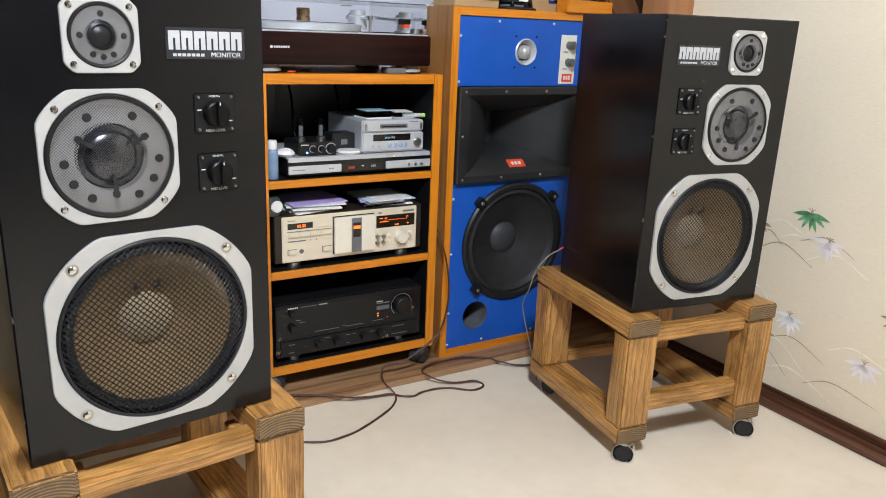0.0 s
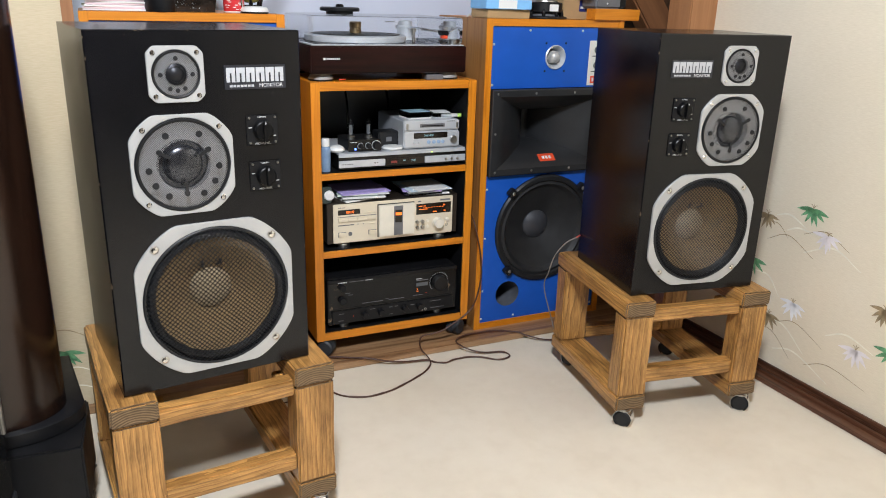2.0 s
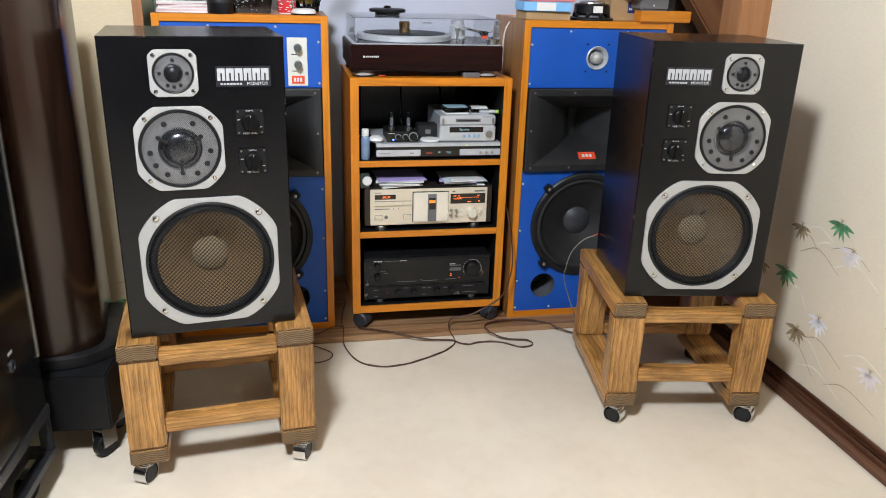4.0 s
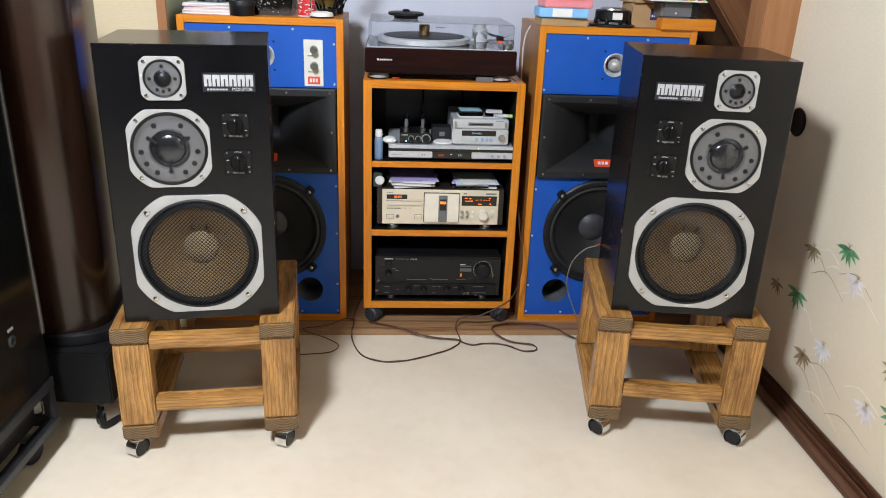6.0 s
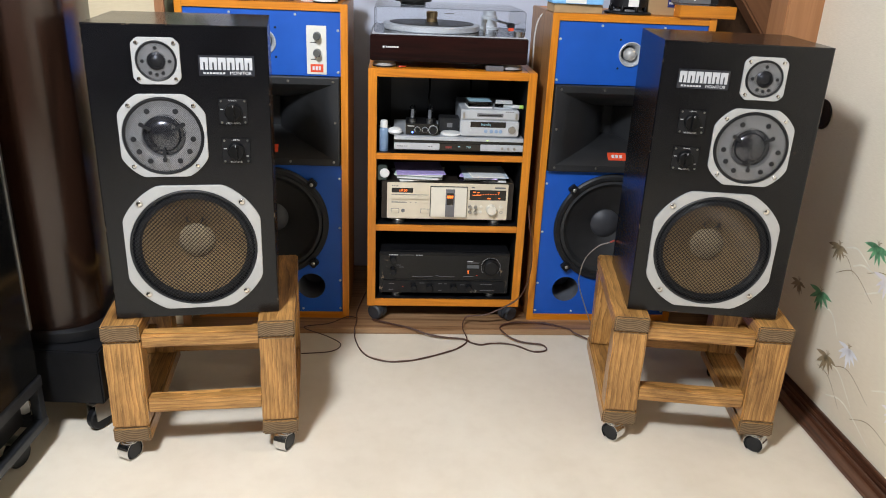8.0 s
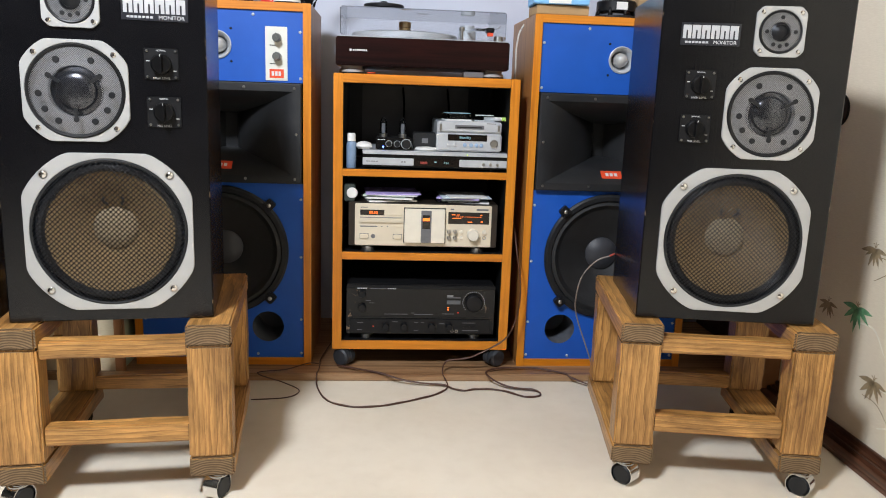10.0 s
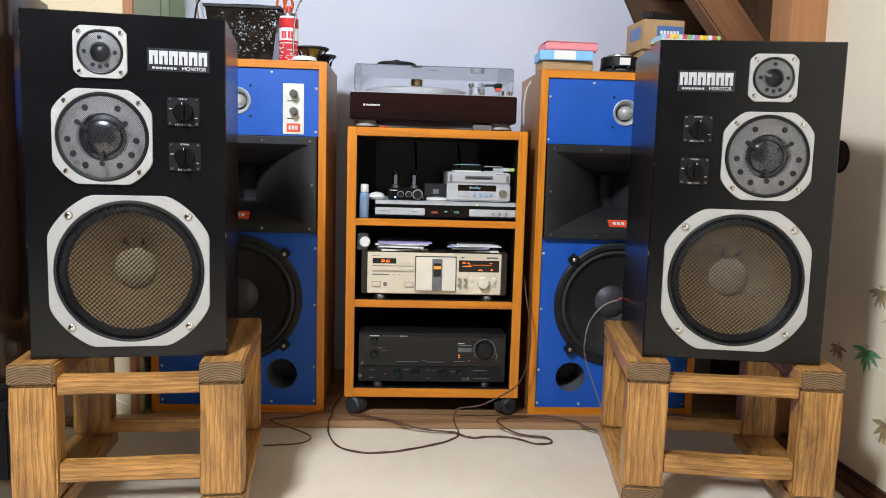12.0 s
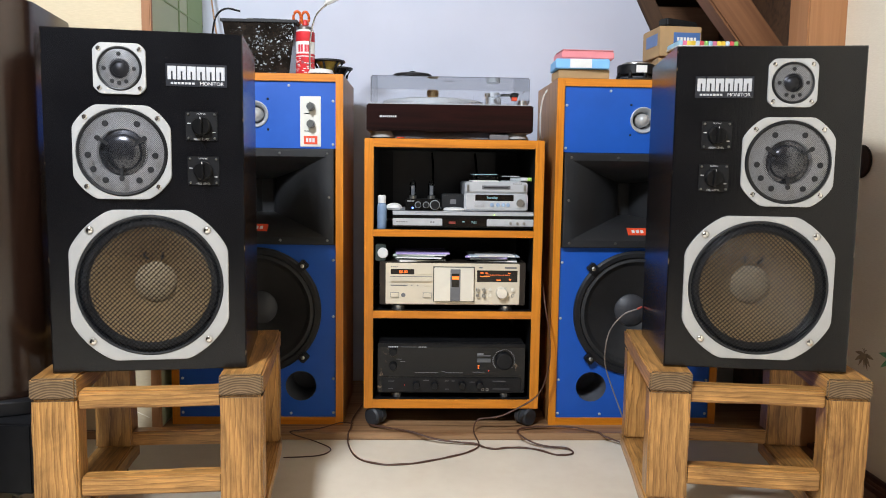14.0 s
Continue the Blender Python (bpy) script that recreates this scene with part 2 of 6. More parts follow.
def pine(name, axis):
    """Stained and varnished pine: growth rings round a pith outside the timber, fibres, blotches, knots."""
    m, nt, b = nodes_of(name)
    k = "xyz".index(axis)
    oi = nt.nodes.new("ShaderNodeObjectInfo")
    turn = nt.nodes.new("ShaderNodeVectorMath")
    turn.operation = "SCALE"
    turn.inputs[0].default_value = [7.3 if i == k else (0.09, 0.13, 0.11)[i] for i in range(3)]
    link(nt, oi.outputs["Random"], turn.inputs["Scale"])

    def placed(along):
        add = nt.nodes.new("ShaderNodeVectorMath")
        link(nt, coords(nt, [along if i == k else 1 for i in range(3)]), add.inputs[0])
        link(nt, turn.outputs[0], add.inputs[1])
        return add.outputs[0]

    w = nt.nodes.new("ShaderNodeTexWave")
    w.wave_type, w.rings_direction, w.wave_profile = "RINGS", axis.upper(), "SAW"
    for nm, v in (("Scale", 31.0), ("Distortion", 12.0), ("Detail", 4.0), ("Detail Scale", 0.3), ("Detail Roughness", 0.68)):
        w.inputs[nm].default_value = v
    link(nt, placed(0.2), w.inputs["Vector"])
    fibre = noise_of(nt, placed(0.03), 420, 3, 0.6)
    blot = noise_of(nt, placed(0.3), 17, 6, 0.66, 0.5)
    col = ramp(nt, w.outputs["Fac"], [(0.0, (0.53, 0.285, 0.088)), (0.5, (0.47, 0.245, 0.074)), (0.85, (0.38, 0.19, 0.054)), (0.98, (0.27, 0.13, 0.036))])
    col = mixed(nt, col, ramp(nt, fibre, [(0.34, (0.5, 0.44, 0.38)), (0.58, (1.08, 1.08, 1.08))]), 0.7, "MULTIPLY")
    col = mixed(nt, col, ramp(nt, blot, [(0.34, (0.42, 0.36, 0.3)), (0.48, (0.88, 0.86, 0.83)), (0.64, (1.28, 1.26, 1.22))]), 0.85, "MULTIPLY")
    vo = nt.nodes.new("ShaderNodeTexVoronoi")
    vo.inputs["Scale"].default_value = 7.0
    link(nt, placed(0.5), vo.inputs["Vector"])
    col = mixed(nt, col, ramp(nt, vo.outputs["Distance"], [(0.05, (0.3, 0.23, 0.18)), (0.1, (0.66, 0.58, 0.52)), (0.15, (1, 1, 1))]), 0.85, "MULTIPLY")
    link(nt, col, b.inputs["Base Color"])
    r = nt.nodes.new("ShaderNodeMapRange")
    r.inputs["To Min"].default_value, r.inputs["To Max"].default_value = 0.28, 0.5
    link(nt, blot, r.inputs["Value"])
    link(nt, r.outputs["Result"], b.inputs["Roughness"])
    b.inputs["Coat Weight"].default_value = 0.2
    b.inputs["Coat Roughness"].default_value = 0.15
    bump(nt, b, fibre, 0.35, 0.001)
    return m


def end_grain(name, dark, light):
    m, nt, b = nodes_of(name)
    tc = nt.nodes.new("ShaderNodeTexCoord")
    mp = nt.nodes.new("ShaderNodeMapping")
    mp.inputs["Location"].default_value = (-0.5, -0.5, 0.35)
    mp.inputs["Scale"].default_value = (1.0, 0.02, 0.6)
    link(nt, tc.outputs["Generated"], mp.inputs["Vector"])
    w = nt.nodes.new("ShaderNodeTexWave")
    w.wave_type, w.rings_direction = "RINGS", "Y"
    w.inputs["Scale"].default_value, w.inputs["Distortion"].default_value, w.inputs["Detail"].default_value = 4.6, 1.6, 3
    link(nt, mp.outputs["Vector"], w.inputs["Vector"])
    n = noise_of(nt, coords(nt), 60, 4)
    col = mixed(nt, ramp(nt, w.outputs["Fac"], [(0.2, light), (0.8, dark)]), ramp(nt, n, [(0.3, (0.6, 0.57, 0.52)), (0.7, (1, 1, 1))]), 0.7, "MULTIPLY")
    link(nt, col, b.inputs["Base Color"])
    b.inputs["Roughness"].default_value = 0.75
    bump(nt, b, n, 0.3, 0.001)
    return m


def metal_mesh(name, col, pitch, hole, rough=0.4):
    """Fine perforated sheet: round holes in a slanted grid."""
    m, nt, b = nodes_of(name)
    v = coords(nt, (1 / pitch, 1 / pitch, 1 / pitch), turn=(0, 45, 0))
    fr = nt.nodes.new("ShaderNodeVectorMath")
    fr.operation = "FRACTION"
    link(nt, v, fr.inputs[0])
    sub = nt.nodes.new("ShaderNodeVectorMath")
    sub.operation = "SUBTRACT"
    sub.inputs[1].default_value = (0.5, 0, 0.5)
    link(nt, fr.outputs[0], sub.inputs[0])
    sep = nt.nodes.new("ShaderNodeSeparateXYZ")
    link(nt, sub.outputs[0], sep.inputs[0])
    cmb = nt.nodes.new("ShaderNodeCombineXYZ")
    link(nt, sep.outputs["X"], cmb.inputs["X"])
    link(nt, sep.outputs["Z"], cmb.inputs["Z"])
    ln = nt.nodes.new("ShaderNodeVectorMath")
    ln.operation = "LENGTH"
    link(nt, cmb.outputs[0], ln.inputs[0])
    gt = nt.nodes.new("ShaderNodeMath")
    gt.operation = "GREATER_THAN"
    gt.inputs[1].default_value = hole
    link(nt, ln.outputs["Value"], gt.inputs[0])
    link(nt, gt.outputs[0], b.inputs["Alpha"])
    b.inputs["Base Color"].default_value = (*col, 1)
    b.inputs["Metallic"].default_value, b.inputs["Roughness"].default_value = 0.6, rough
    return m


def glass(name, tint=(1, 1, 1), rough=0.02):
    """Thin clear plastic: mostly see-through, with a sheen."""
    m, nt, b = nodes_of(name)
    tr = nt.nodes.new("ShaderNodeBsdfTransparent")
    tr.inputs["Color"].default_value = (*tint, 1)
    gl = nt.nodes.new("ShaderNodeBsdfGlossy")
    gl.inputs["Roughness"].default_value = rough
    fr = nt.nodes.new("ShaderNodeFresnel")
    fr.inputs["IOR"].default_value = 1.28
    mx = nt.nodes.new("ShaderNodeMixShader")
    link(nt, fr.outputs[0], mx.inputs[0])
    link(nt, tr.outputs[0], mx.inputs[1])
    link(nt, gl.outputs[0], mx.inputs[2])
    link(nt, mx.outputs[0], nt.nodes["Material Output"].inputs["Surface"])
    return m


def glow(name, col, power):
    m, nt, b = nodes_of(name)
    b.inputs["Base Color"].default_value = (0.01, 0.01, 0.01, 1)
    b.inputs["Emission Color"].default_value = (*col, 1)
    b.inputs["Emission Strength"].default_value = power
    return m


M = {
    "black_paint": satin_black("black_painted_veneer"),
    "black": plain("black_plastic", (0.007, 0.007, 0.008), 0.45, vary=0.2, gloss=0.3),
    "rubber": plain("black_rubber", (0.011, 0.0115, 0.013), 0.45, vary=0.2, gloss=0.4),
    "caster_grey": plain("dark_grey_caster", (0.03, 0.033, 0.039), 0.5, vary=0.15),
    "knob_black": plain("knob_black", (0.003, 0.003, 0.0035), 0.35, vary=0.1, relief=0.0, gloss=0.25),
    "gloss_black": plain("gloss_black", (0.006, 0.006, 0.006), 0.16, vary=0.1, relief=0.0),
    "silver": plain("cast_silver_paint", (0.48, 0.478, 0.468), 0.42, metal=0.3, vary=0.05, scale=20, fine=900, relief=0.1),
    "chrome": plain("chrome", (0.75, 0.75, 0.75), 0.15, metal=1.0, vary=0.05, relief=0.0),
    "steel": plain("steel", (0.45, 0.44, 0.42), 0.32, metal=1.0, vary=0.1, relief=0.05),
    "frame_metal": plain("dark_frame_metal", (0.045, 0.047, 0.052), 0.4, metal=0.6, vary=0.25),
    "knob_grey": plain("dull_grey_knob", (0.16, 0.165, 0.15), 0.35, metal=0.5, vary=0.15),
    "grey_plate": plain("grey_plate", (0.17, 0.17, 0.18), 0.5, metal=0.3, vary=0.1),
    "grille": plain("blackened_grille_wire", (0.012, 0.0125, 0.015), 0.22, metal=0.0, vary=0.2, relief=0.0, gloss=0.35),
    "mesh": metal_mesh("fine_metal_mesh", (0.36, 0.36, 0.375), 0.0028, 0.44),
    "open_mesh": metal_mesh("open_metal_mesh", (0.03, 0.03, 0.034), 0.0026, 0.5),
    "cone": plain("paper_cone", (0.27, 0.178, 0.078), 0.85, vary=0.1, scale=40, fine=300, relief=0.3),
    "cap": plain("paper_dust_cap", (0.37, 0.285, 0.17), 0.8, vary=0.08, scale=40),
    "dark_dome": plain("black_metal_dome", (0.04, 0.04, 0.045), 0.4, metal=0.8, vary=0.1, relief=0.0),
    "dome": plain("dark_metal_dome", (0.13, 0.135, 0.155), 0.22, metal=0.9, vary=0.1, relief=0.0),
    "white": plain("white_print", (0.66, 0.66, 0.67), 0.5, vary=0.03, relief=0.0),
    "badge_print": plain("badge_white_print", (0.46, 0.465, 0.48), 0.4, vary=0.05, relief=0.0),
    "badge": plain("badge_black", (0.02, 0.021, 0.026), 0.3, vary=0.1, relief=0.0),
    "blue": plain("blue_paint", (0.006, 0.088, 0.46), 0.45, vary=0.1, scale=7, fine=350, relief=0.25),
    "port_tube": plain("grey_port_tube", (0.09, 0.095, 0.11), 0.6, vary=0.15),
    "horn": plain("black_horn", (0.019, 0.0195, 0.021), 0.42, vary=0.2, scale=12, fine=500, relief=0.2),
    "black_cone": plain("black_paper_cone", (0.013, 0.013, 0.014), 0.6, vary=0.25, scale=40, fine=300, relief=0.3),
    "grey_cap": plain("grey_dust_cap", (0.035, 0.036, 0.042), 0.5, vary=0.1),
    "red": plain("red_label", (0.75, 0.07, 0.02), 0.5, vary=0.04, relief=0.0),
    "ivory": plain("ivory_plate", (0.72, 0.71, 0.64), 0.5, vary=0.04),
    "champagne": plain("champagne_metal", (0.74, 0.66, 0.52), 0.4, metal=0.2, vary=0.04, scale=12, fine=900, relief=0.05),
    "champagne_light": plain("champagne_door", (0.8, 0.75, 0.64), 0.36, metal=0.15, vary=0.03, relief=0.0),
    "display": plain("display_window", (0.012, 0.008, 0.006), 0.12, vary=0.1, relief=0.0),
    "amber": glow("amber_digits", (1.0, 0.18, 0.02), 2.2),
    "cold": glow("cold_digits", (0.4, 0.75, 0.85), 0.7),
    "led_blue": glow("blue_led", (0.1, 0.2, 1.0), 6.0),
    "led_red": glow("red_led", (1.0, 0.05, 0.02), 2.0),
    "fawn": plain("aluminium_silver", (0.58, 0.6, 0.63), 0.34, metal=0.35, vary=0.05, relief=0.05),
    "pane": glass("clear_acrylic", (0.985, 0.988, 0.99)),
    "clear": glass("clear_plastic", (0.85, 0.88, 0.9), 0.08),
    "card": plain("brown_cardboard", (0.42, 0.27, 0.13), 0.8, vary=0.1, scale=15, relief=0.2),
    "pink": plain("pink_card", (0.8, 0.27, 0.3), 0.55, vary=0.06),
    "sky": plain("light_blue_card", (0.22, 0.5, 0.82), 0.55, vary=0.06),
    "paper": plain("white_paper", (0.78, 0.78, 0.76), 0.7, vary=0.04),
    "brown_cable": plain("brown_cable", (0.075, 0.03, 0.018), 0.45, vary=0.15, relief=0.0),
    "wire_clear": plain("clear_wire", (0.22, 0.19, 0.17), 0.3, vary=0.1, relief=0.0),
    "white_cable": plain("white_cable", (0.6, 0.58, 0.54), 0.4, vary=0.05, relief=0.0),
    "lamp_white": plain("white_plastic", (0.72, 0.72, 0.7), 0.35, vary=0.04, relief=0.0),
    "wood_x": pine("stained_pine_x", "x"),
    "wood_y": pine("stained_pine_y", "y"),
    "wood_z": pine("stained_pine_z", "z"),
    "end": end_grain("stained_pine_end", (0.11, 0.066, 0.032), (0.25, 0.165, 0.085)),
    "orange_z": wood("orange_veneer_z", (0.58, 0.178, 0.006), (0.68, 0.225, 0.008), (0.74, 0.26, 0.012), "z", 30, 0.42, 0.15, 0.5, 0.1),
    "orange_x": wood("orange_veneer_x", (0.58, 0.178, 0.006), (0.68, 0.225, 0.008), (0.74, 0.26, 0.012), "x", 30, 0.42, 0.15, 0.5, 0.1),
    "walnut_z": wood("brown_veneer_z", (0.24, 0.1, 0.024), (0.35, 0.155, 0.04), (0.41, 0.195, 0.058), "z", 30, 0.45, 0.1, 0.6, 0.1),
    "rosewood": wood("rosewood_gloss", (0.004, 0.0013, 0.0013), (0.011, 0.0027, 0.0024), (0.021, 0.0043, 0.0034), "x", 20, 0.3, 0.0, 0.7, 0.02),
    "post": wood("old_post", (0.31, 0.13, 0.05), (0.39, 0.175, 0.07), (0.43, 0.2, 0.083), "z", 10, 0.55, 0.0, 0.4, 0.06),
    "brace": wood("old_brace", (0.17, 0.068, 0.027), (0.225, 0.094, 0.038), (0.25, 0.108, 0.044), "x", 9, 0.55, 0.0, 0.3, 0.05),
    "dark_wood": wood("dark_planks", (0.03, 0.014, 0.006), (0.075, 0.034, 0.015), (0.1, 0.05, 0.022), "x", 18, 0.6, 0.0, 0.9, 0.25),
    "plank": wood("stair_planks", (0.085, 0.037, 0.015), (0.13, 0.06, 0.024), (0.16, 0.075, 0.031), "x", 12, 0.55, 0.0, 0.6, 0.15),
    "sill": wood("sill_wood", (0.05, 0.018, 0.009), (0.1, 0.038, 0.019), (0.135, 0.055, 0.028), "y", 24, 0.4, 0.1, 0.8, 0.15),
    "board": wood("alcove_board", (0.2, 0.1, 0.045), (0.33, 0.18, 0.085), (0.42, 0.25, 0.13), "x", 24, 0.45, 0.1, 0.7, 0.12),
    "tower": wood("tower_gloss", (0.011, 0.005, 0.003), (0.018, 0.008, 0.0047), (0.025, 0.011, 0.0065), "z", 14, 0.25, 0.15, 0.3, 0.02),
}


def cream_paper(name, low, high):
    """Cream wall paper with a fine woven thread and slow stains."""
    m, nt, b = nodes_of(name)
    weave = noise_of(nt, coords(nt, (1, 1, 14)), 55, 3)
    slow = noise_of(nt, coords(nt), 2.2, 3)
    col = ramp(nt, weave, [(0.3, low), (0.7, high)])
    col = mixed(nt, col, ramp(nt, slow, [(0.3, (0.92, 0.9, 0.86)), (0.7, (1, 1, 1))]), 0.7, "MULTIPLY")
    link(nt, col, b.inputs["Base Color"])
    b.inputs["Roughness"].default_value = 0.7
    bump(nt, b, weave, 0.12, 0.0006)
    return m


def carpet(name):
    m, nt, b = nodes_of(name)
    v = coords(nt)
    pile, slow, spots = noise_of(nt, v, 900, 3), noise_of(nt, v, 3.5, 4, 0.6), noise_of(nt, v, 22, 3)
    col = ramp(nt, slow, [(0.3, (0.68, 0.6, 0.48)), (0.7, (0.75, 0.675, 0.555))])
    col = mixed(nt, col, ramp(nt, spots, [(0.3, (0.9, 0.88, 0.85)), (0.55, (1, 1, 1))]), 0.3, "MULTIPLY")
    link(nt, col, b.inputs["Base Color"])
    b.inputs["Roughness"].default_value = 0.9
    bump(nt, b, pile, 0.4, 0.002)
    return m


M["rosewood"].node_tree.nodes["Principled BSDF"].inputs["Specular IOR Level"].default_value = 0.2
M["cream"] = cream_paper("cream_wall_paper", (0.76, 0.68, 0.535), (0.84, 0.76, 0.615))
# darker, yellower copy for wall_front: its weaker light is put into the colour
M["shaded_cream"] = cream_paper("shaded_cream_wall_paper", (0.58, 0.48, 0.315), (0.66, 0.56, 0.39))
M["floor"] = carpet("cream_carpet")
M["plaster"] = plain("pale_blue_white_plaster", (0.565, 0.59, 0.69), 0.8, vary=0.04, scale=3, fine=200, relief=0.15)
# ceiling is out of view; its brown is set to lower the fill from above
M["ceiling"] = plain("unseen_ceiling_brown", (0.2, 0.145, 0.09), 0.8, vary=0.06, scale=3)
# for the unseen walls: kept dark so that little light bounces into the shadows
M["panel"] = wood("unseen_wall_brown", (0.04, 0.026, 0.018), (0.07, 0.048, 0.034), (0.09, 0.064, 0.046), "z", 14, 0.6)
M["green"] = plain("green_panel", (0.3, 0.42, 0.2), 0.6, vary=0.05, scale=6)
M["green_pale"] = plain("pale_green_panel", (0.48, 0.55, 0.38), 0.6, vary=0.05, scale=6)

# ---------------------------------------------------------------- the room
WALL_R, WALL_L, FRONT, BACK = 1.985, -1.45, 1.785, 2.33
CEIL = 2.50

setting("floor", box(WALL_L - 0.1, 2.1, -3.1, 2.9, -0.1, 0.0), M["floor"], "cream short-pile carpet with faint stains")
setting("ceiling", box(WALL_L - 0.1, 2.1, -3.1, 2.9, CEIL, CEIL + 0.08), M["ceiling"], "unseen plain ceiling, brownish to keep fill light low")
WALL_EAST = setting("wall_east", box(WALL_R, WALL_R + 0.1, -3.0, 1.69, 0.0, CEIL), M["cream"], "cream sliding doors papered with a bamboo leaf print", "wall")
# west and south walls are added out of view; their dark colour limits bounce
setting("wall_west", box(WALL_L - 0.1, WALL_L, -3.0, FRONT, 0.0, CEIL), M["panel"], "unseen side wall, dark brown to keep bounce light low", "wall")
setting("wall_south", box(WALL_L - 0.1, WALL_R + 0.1, -3.1, -3.0, 0.0, CEIL), M["panel"], "unseen rear wall, dark brown to keep bounce light low", "wall")
WALL_FRONT = setting("wall_front", box(WALL_L, 0.06, FRONT, FRONT + 0.08, 0.0, CEIL), M["shaded_cream"], "cream papered wall beside the alcove", "wall")

bm = bmesh.new()
pts = [(0.02, -0.02), (2.05, -0.02), (2.05, 0.55), (1.66, 1.25), (1.02, 2.499), (0.02, 2.499)]
fr = [bm.verts.new((u, BACK, z)) for u, z in pts]
bk = [bm.verts.new((u, BACK + 0.05, z)) for u, z in pts]
bm.faces.new(fr)
bm.faces.new(bk[::-1])
for i in range(6):
    j = (i + 1) % 6
    bm.faces.new((fr[i], bk[i], bk[j], fr[j]))
bmesh.ops.recalc_face_normals(bm, faces=bm.faces)
setting("wall_alcove", bm, M["plaster"], "pale bluish white plaster wall at the back of the alcove", "wall")
setting("wall_stair", box(1.0, 2.1, 2.75, 2.8, 0.0, CEIL), M["dark_wood"], "dark plank wall below the stairs", "wall")
setting("wall_alcove_east", box(WALL_R + 0.02, WALL_R + 0.1, 1.80, 2.8, 0.0, CEIL), M["dark_wood"], "dark wooden side of the alcove", "wall")
setting("wall_alcove_west", box(0.0605, 0.07, FRONT + 0.007, BACK, 0.018, CEIL), M["green_pale"], "pale green panelled side of the alcove", "wall")
SIDE = bpy.data.objects["wall_alcove_west"]
for q, nm in (((0.07, 0.0735, FRONT + 0.007, BACK, 1.272, 1.276), "panel_seam"), ((0.07, 0.0735, FRONT + 0.007, BACK, 1.52, 1.524), "panel_seam"), ((0.07, 0.0735, 2.07, 2.074, 0.02, CEIL), "panel_seam")):
    part(nm, box(*q), M["green"], SIDE)
part("green_panel", box(0.07, 0.0725, 2.16, BACK - 0.002, 0.02, CEIL - 0.001), M["green"], SIDE, "mid green panel next to the plaster")
setting("alcove_floor", box(0.07, WALL_R + 0.02, 1.79, BACK, 0.0, 0.018, 0.002), M["board"], "worn wooden alcove floor board", "floor")
setting("alcove_edge", box(-0.6, WALL_R - 0.069, 1.765, 1.79, 0.0, 0.022, 0.003), M["board"], "worn wooden edge strip of the alcove", "trim")
setting("post_west", box(0.06, 0.086, FRONT - 0.012, FRONT + 0.006, 0.0, CEIL, 0.003), M["post"], "narrow brown wooden alcove post", "post")
setting("post_east", box(1.879, WALL_R + 0.02, 1.69, 1.80, 0.0, CEIL, 0.004), M["post"], "reddish brown square wooden corner post", "post")

sill = box(WALL_R - 0.068, WALL_R - 0.034, -3.0, 1.69, 0.0, 0.013, 0.002)
box(WALL_R - 0.034, WALL_R - 0.024, -3.0, 1.69, 0.0, 0.023, 0.002, bm=sill)
box(WALL_R - 0.024, WALL_R - 0.019, -3.0, 1.69, 0.0, 0.016, bm=sill)
box(WALL_R - 0.019, WALL_R - 0.010, -3.0, 1.69, 0.0, 0.025, 0.002, bm=sill)
box(WALL_R - 0.010, WALL_R, -3.0, 1.69, 0.0, 0.037, 0.002, bm=sill)
setting("door_sill", sill, M["sill"], "dark red-brown wooden sliding door sill", "trim")


# ---------------------------------------------------------------- three-way monitor speakers on stands
def screw(parent, x, z, y, r=0.0055, mat="chrome", name="screw"):
    bm = lathe([(0, y - 0.003), (r * 0.6, y - 0.0028), (r, y - 0.001), (r, y)], x, z, 14)
    ob = part(name, bm, M[mat], parent)
    box(x - r * 0.5, x + r * 0.5, y - 0.0034, y - 0.0029, z - r * 0.12, z + r * 0.12)
    return ob


def wire_grille(r, y_edge, bulge, pitch, wire, cx, cz):
    """Two slanted sets of wires on a shallow dome."""
    bm = bmesh.new()
    for turn in (45, -45):
        ca, sa = math.cos(radians(turn)), math.sin(radians(turn))
        k = int(r / pitch)
        for i in range(-k, k + 1):
            off = i * pitch
            half = math.sqrt(max(0, r * r - off * off))
            if half < pitch:
                continue
            n = 12
            pts = []
            for j in range(n + 1):
                t = -half + 2 * half * j / n
                x, z = off * ca - t * sa, off * sa + t * ca
                q = (x * x + z * z) / (r * r)
                y = y_edge - bulge * (1 - q ** 3)
                pts.append((cx + x, y + (0.0005 if turn > 0 else 0), cz + z))
            tube(pts, wire, 4, bm)
    return bm


def capsule_bar(cx, cz, angle, r0, r1, w, y0, y1):
    """A flat arm that points outwards from a centre."""
    bm = bmesh.new()
    ca, sa = math.cos(radians(angle)), math.sin(radians(angle))
    prof = [(r0, -w * 0.6), (r1 - w, -w * 0.6), (r1 - w, -w)]
    prof += [(r1 + w * math.sin(t) * 0.9, -w * math.cos(t)) for t in [k * math.pi / 8 for k in range(1, 8)]]
    prof += [(r1 - w, w), (r1 - w, w * 0.6), (r0, w * 0.6)]
    f = [bm.verts.new((cx + a * ca - b * sa, y0, cz + a * sa + b * ca)) for a, b in prof]
    g = [bm.verts.new((cx + a * ca - b * sa, y1, cz + a * sa + b * ca)) for a, b in prof]
    bm.faces.new(f)
    n = len(f)
    for i in range(n):
        bm.faces.new((f[i], g[i], g[(i + 1) % n], f[(i + 1) % n]))
    bmesh.ops.recalc_face_normals(bm, faces=bm.faces)
    return bm


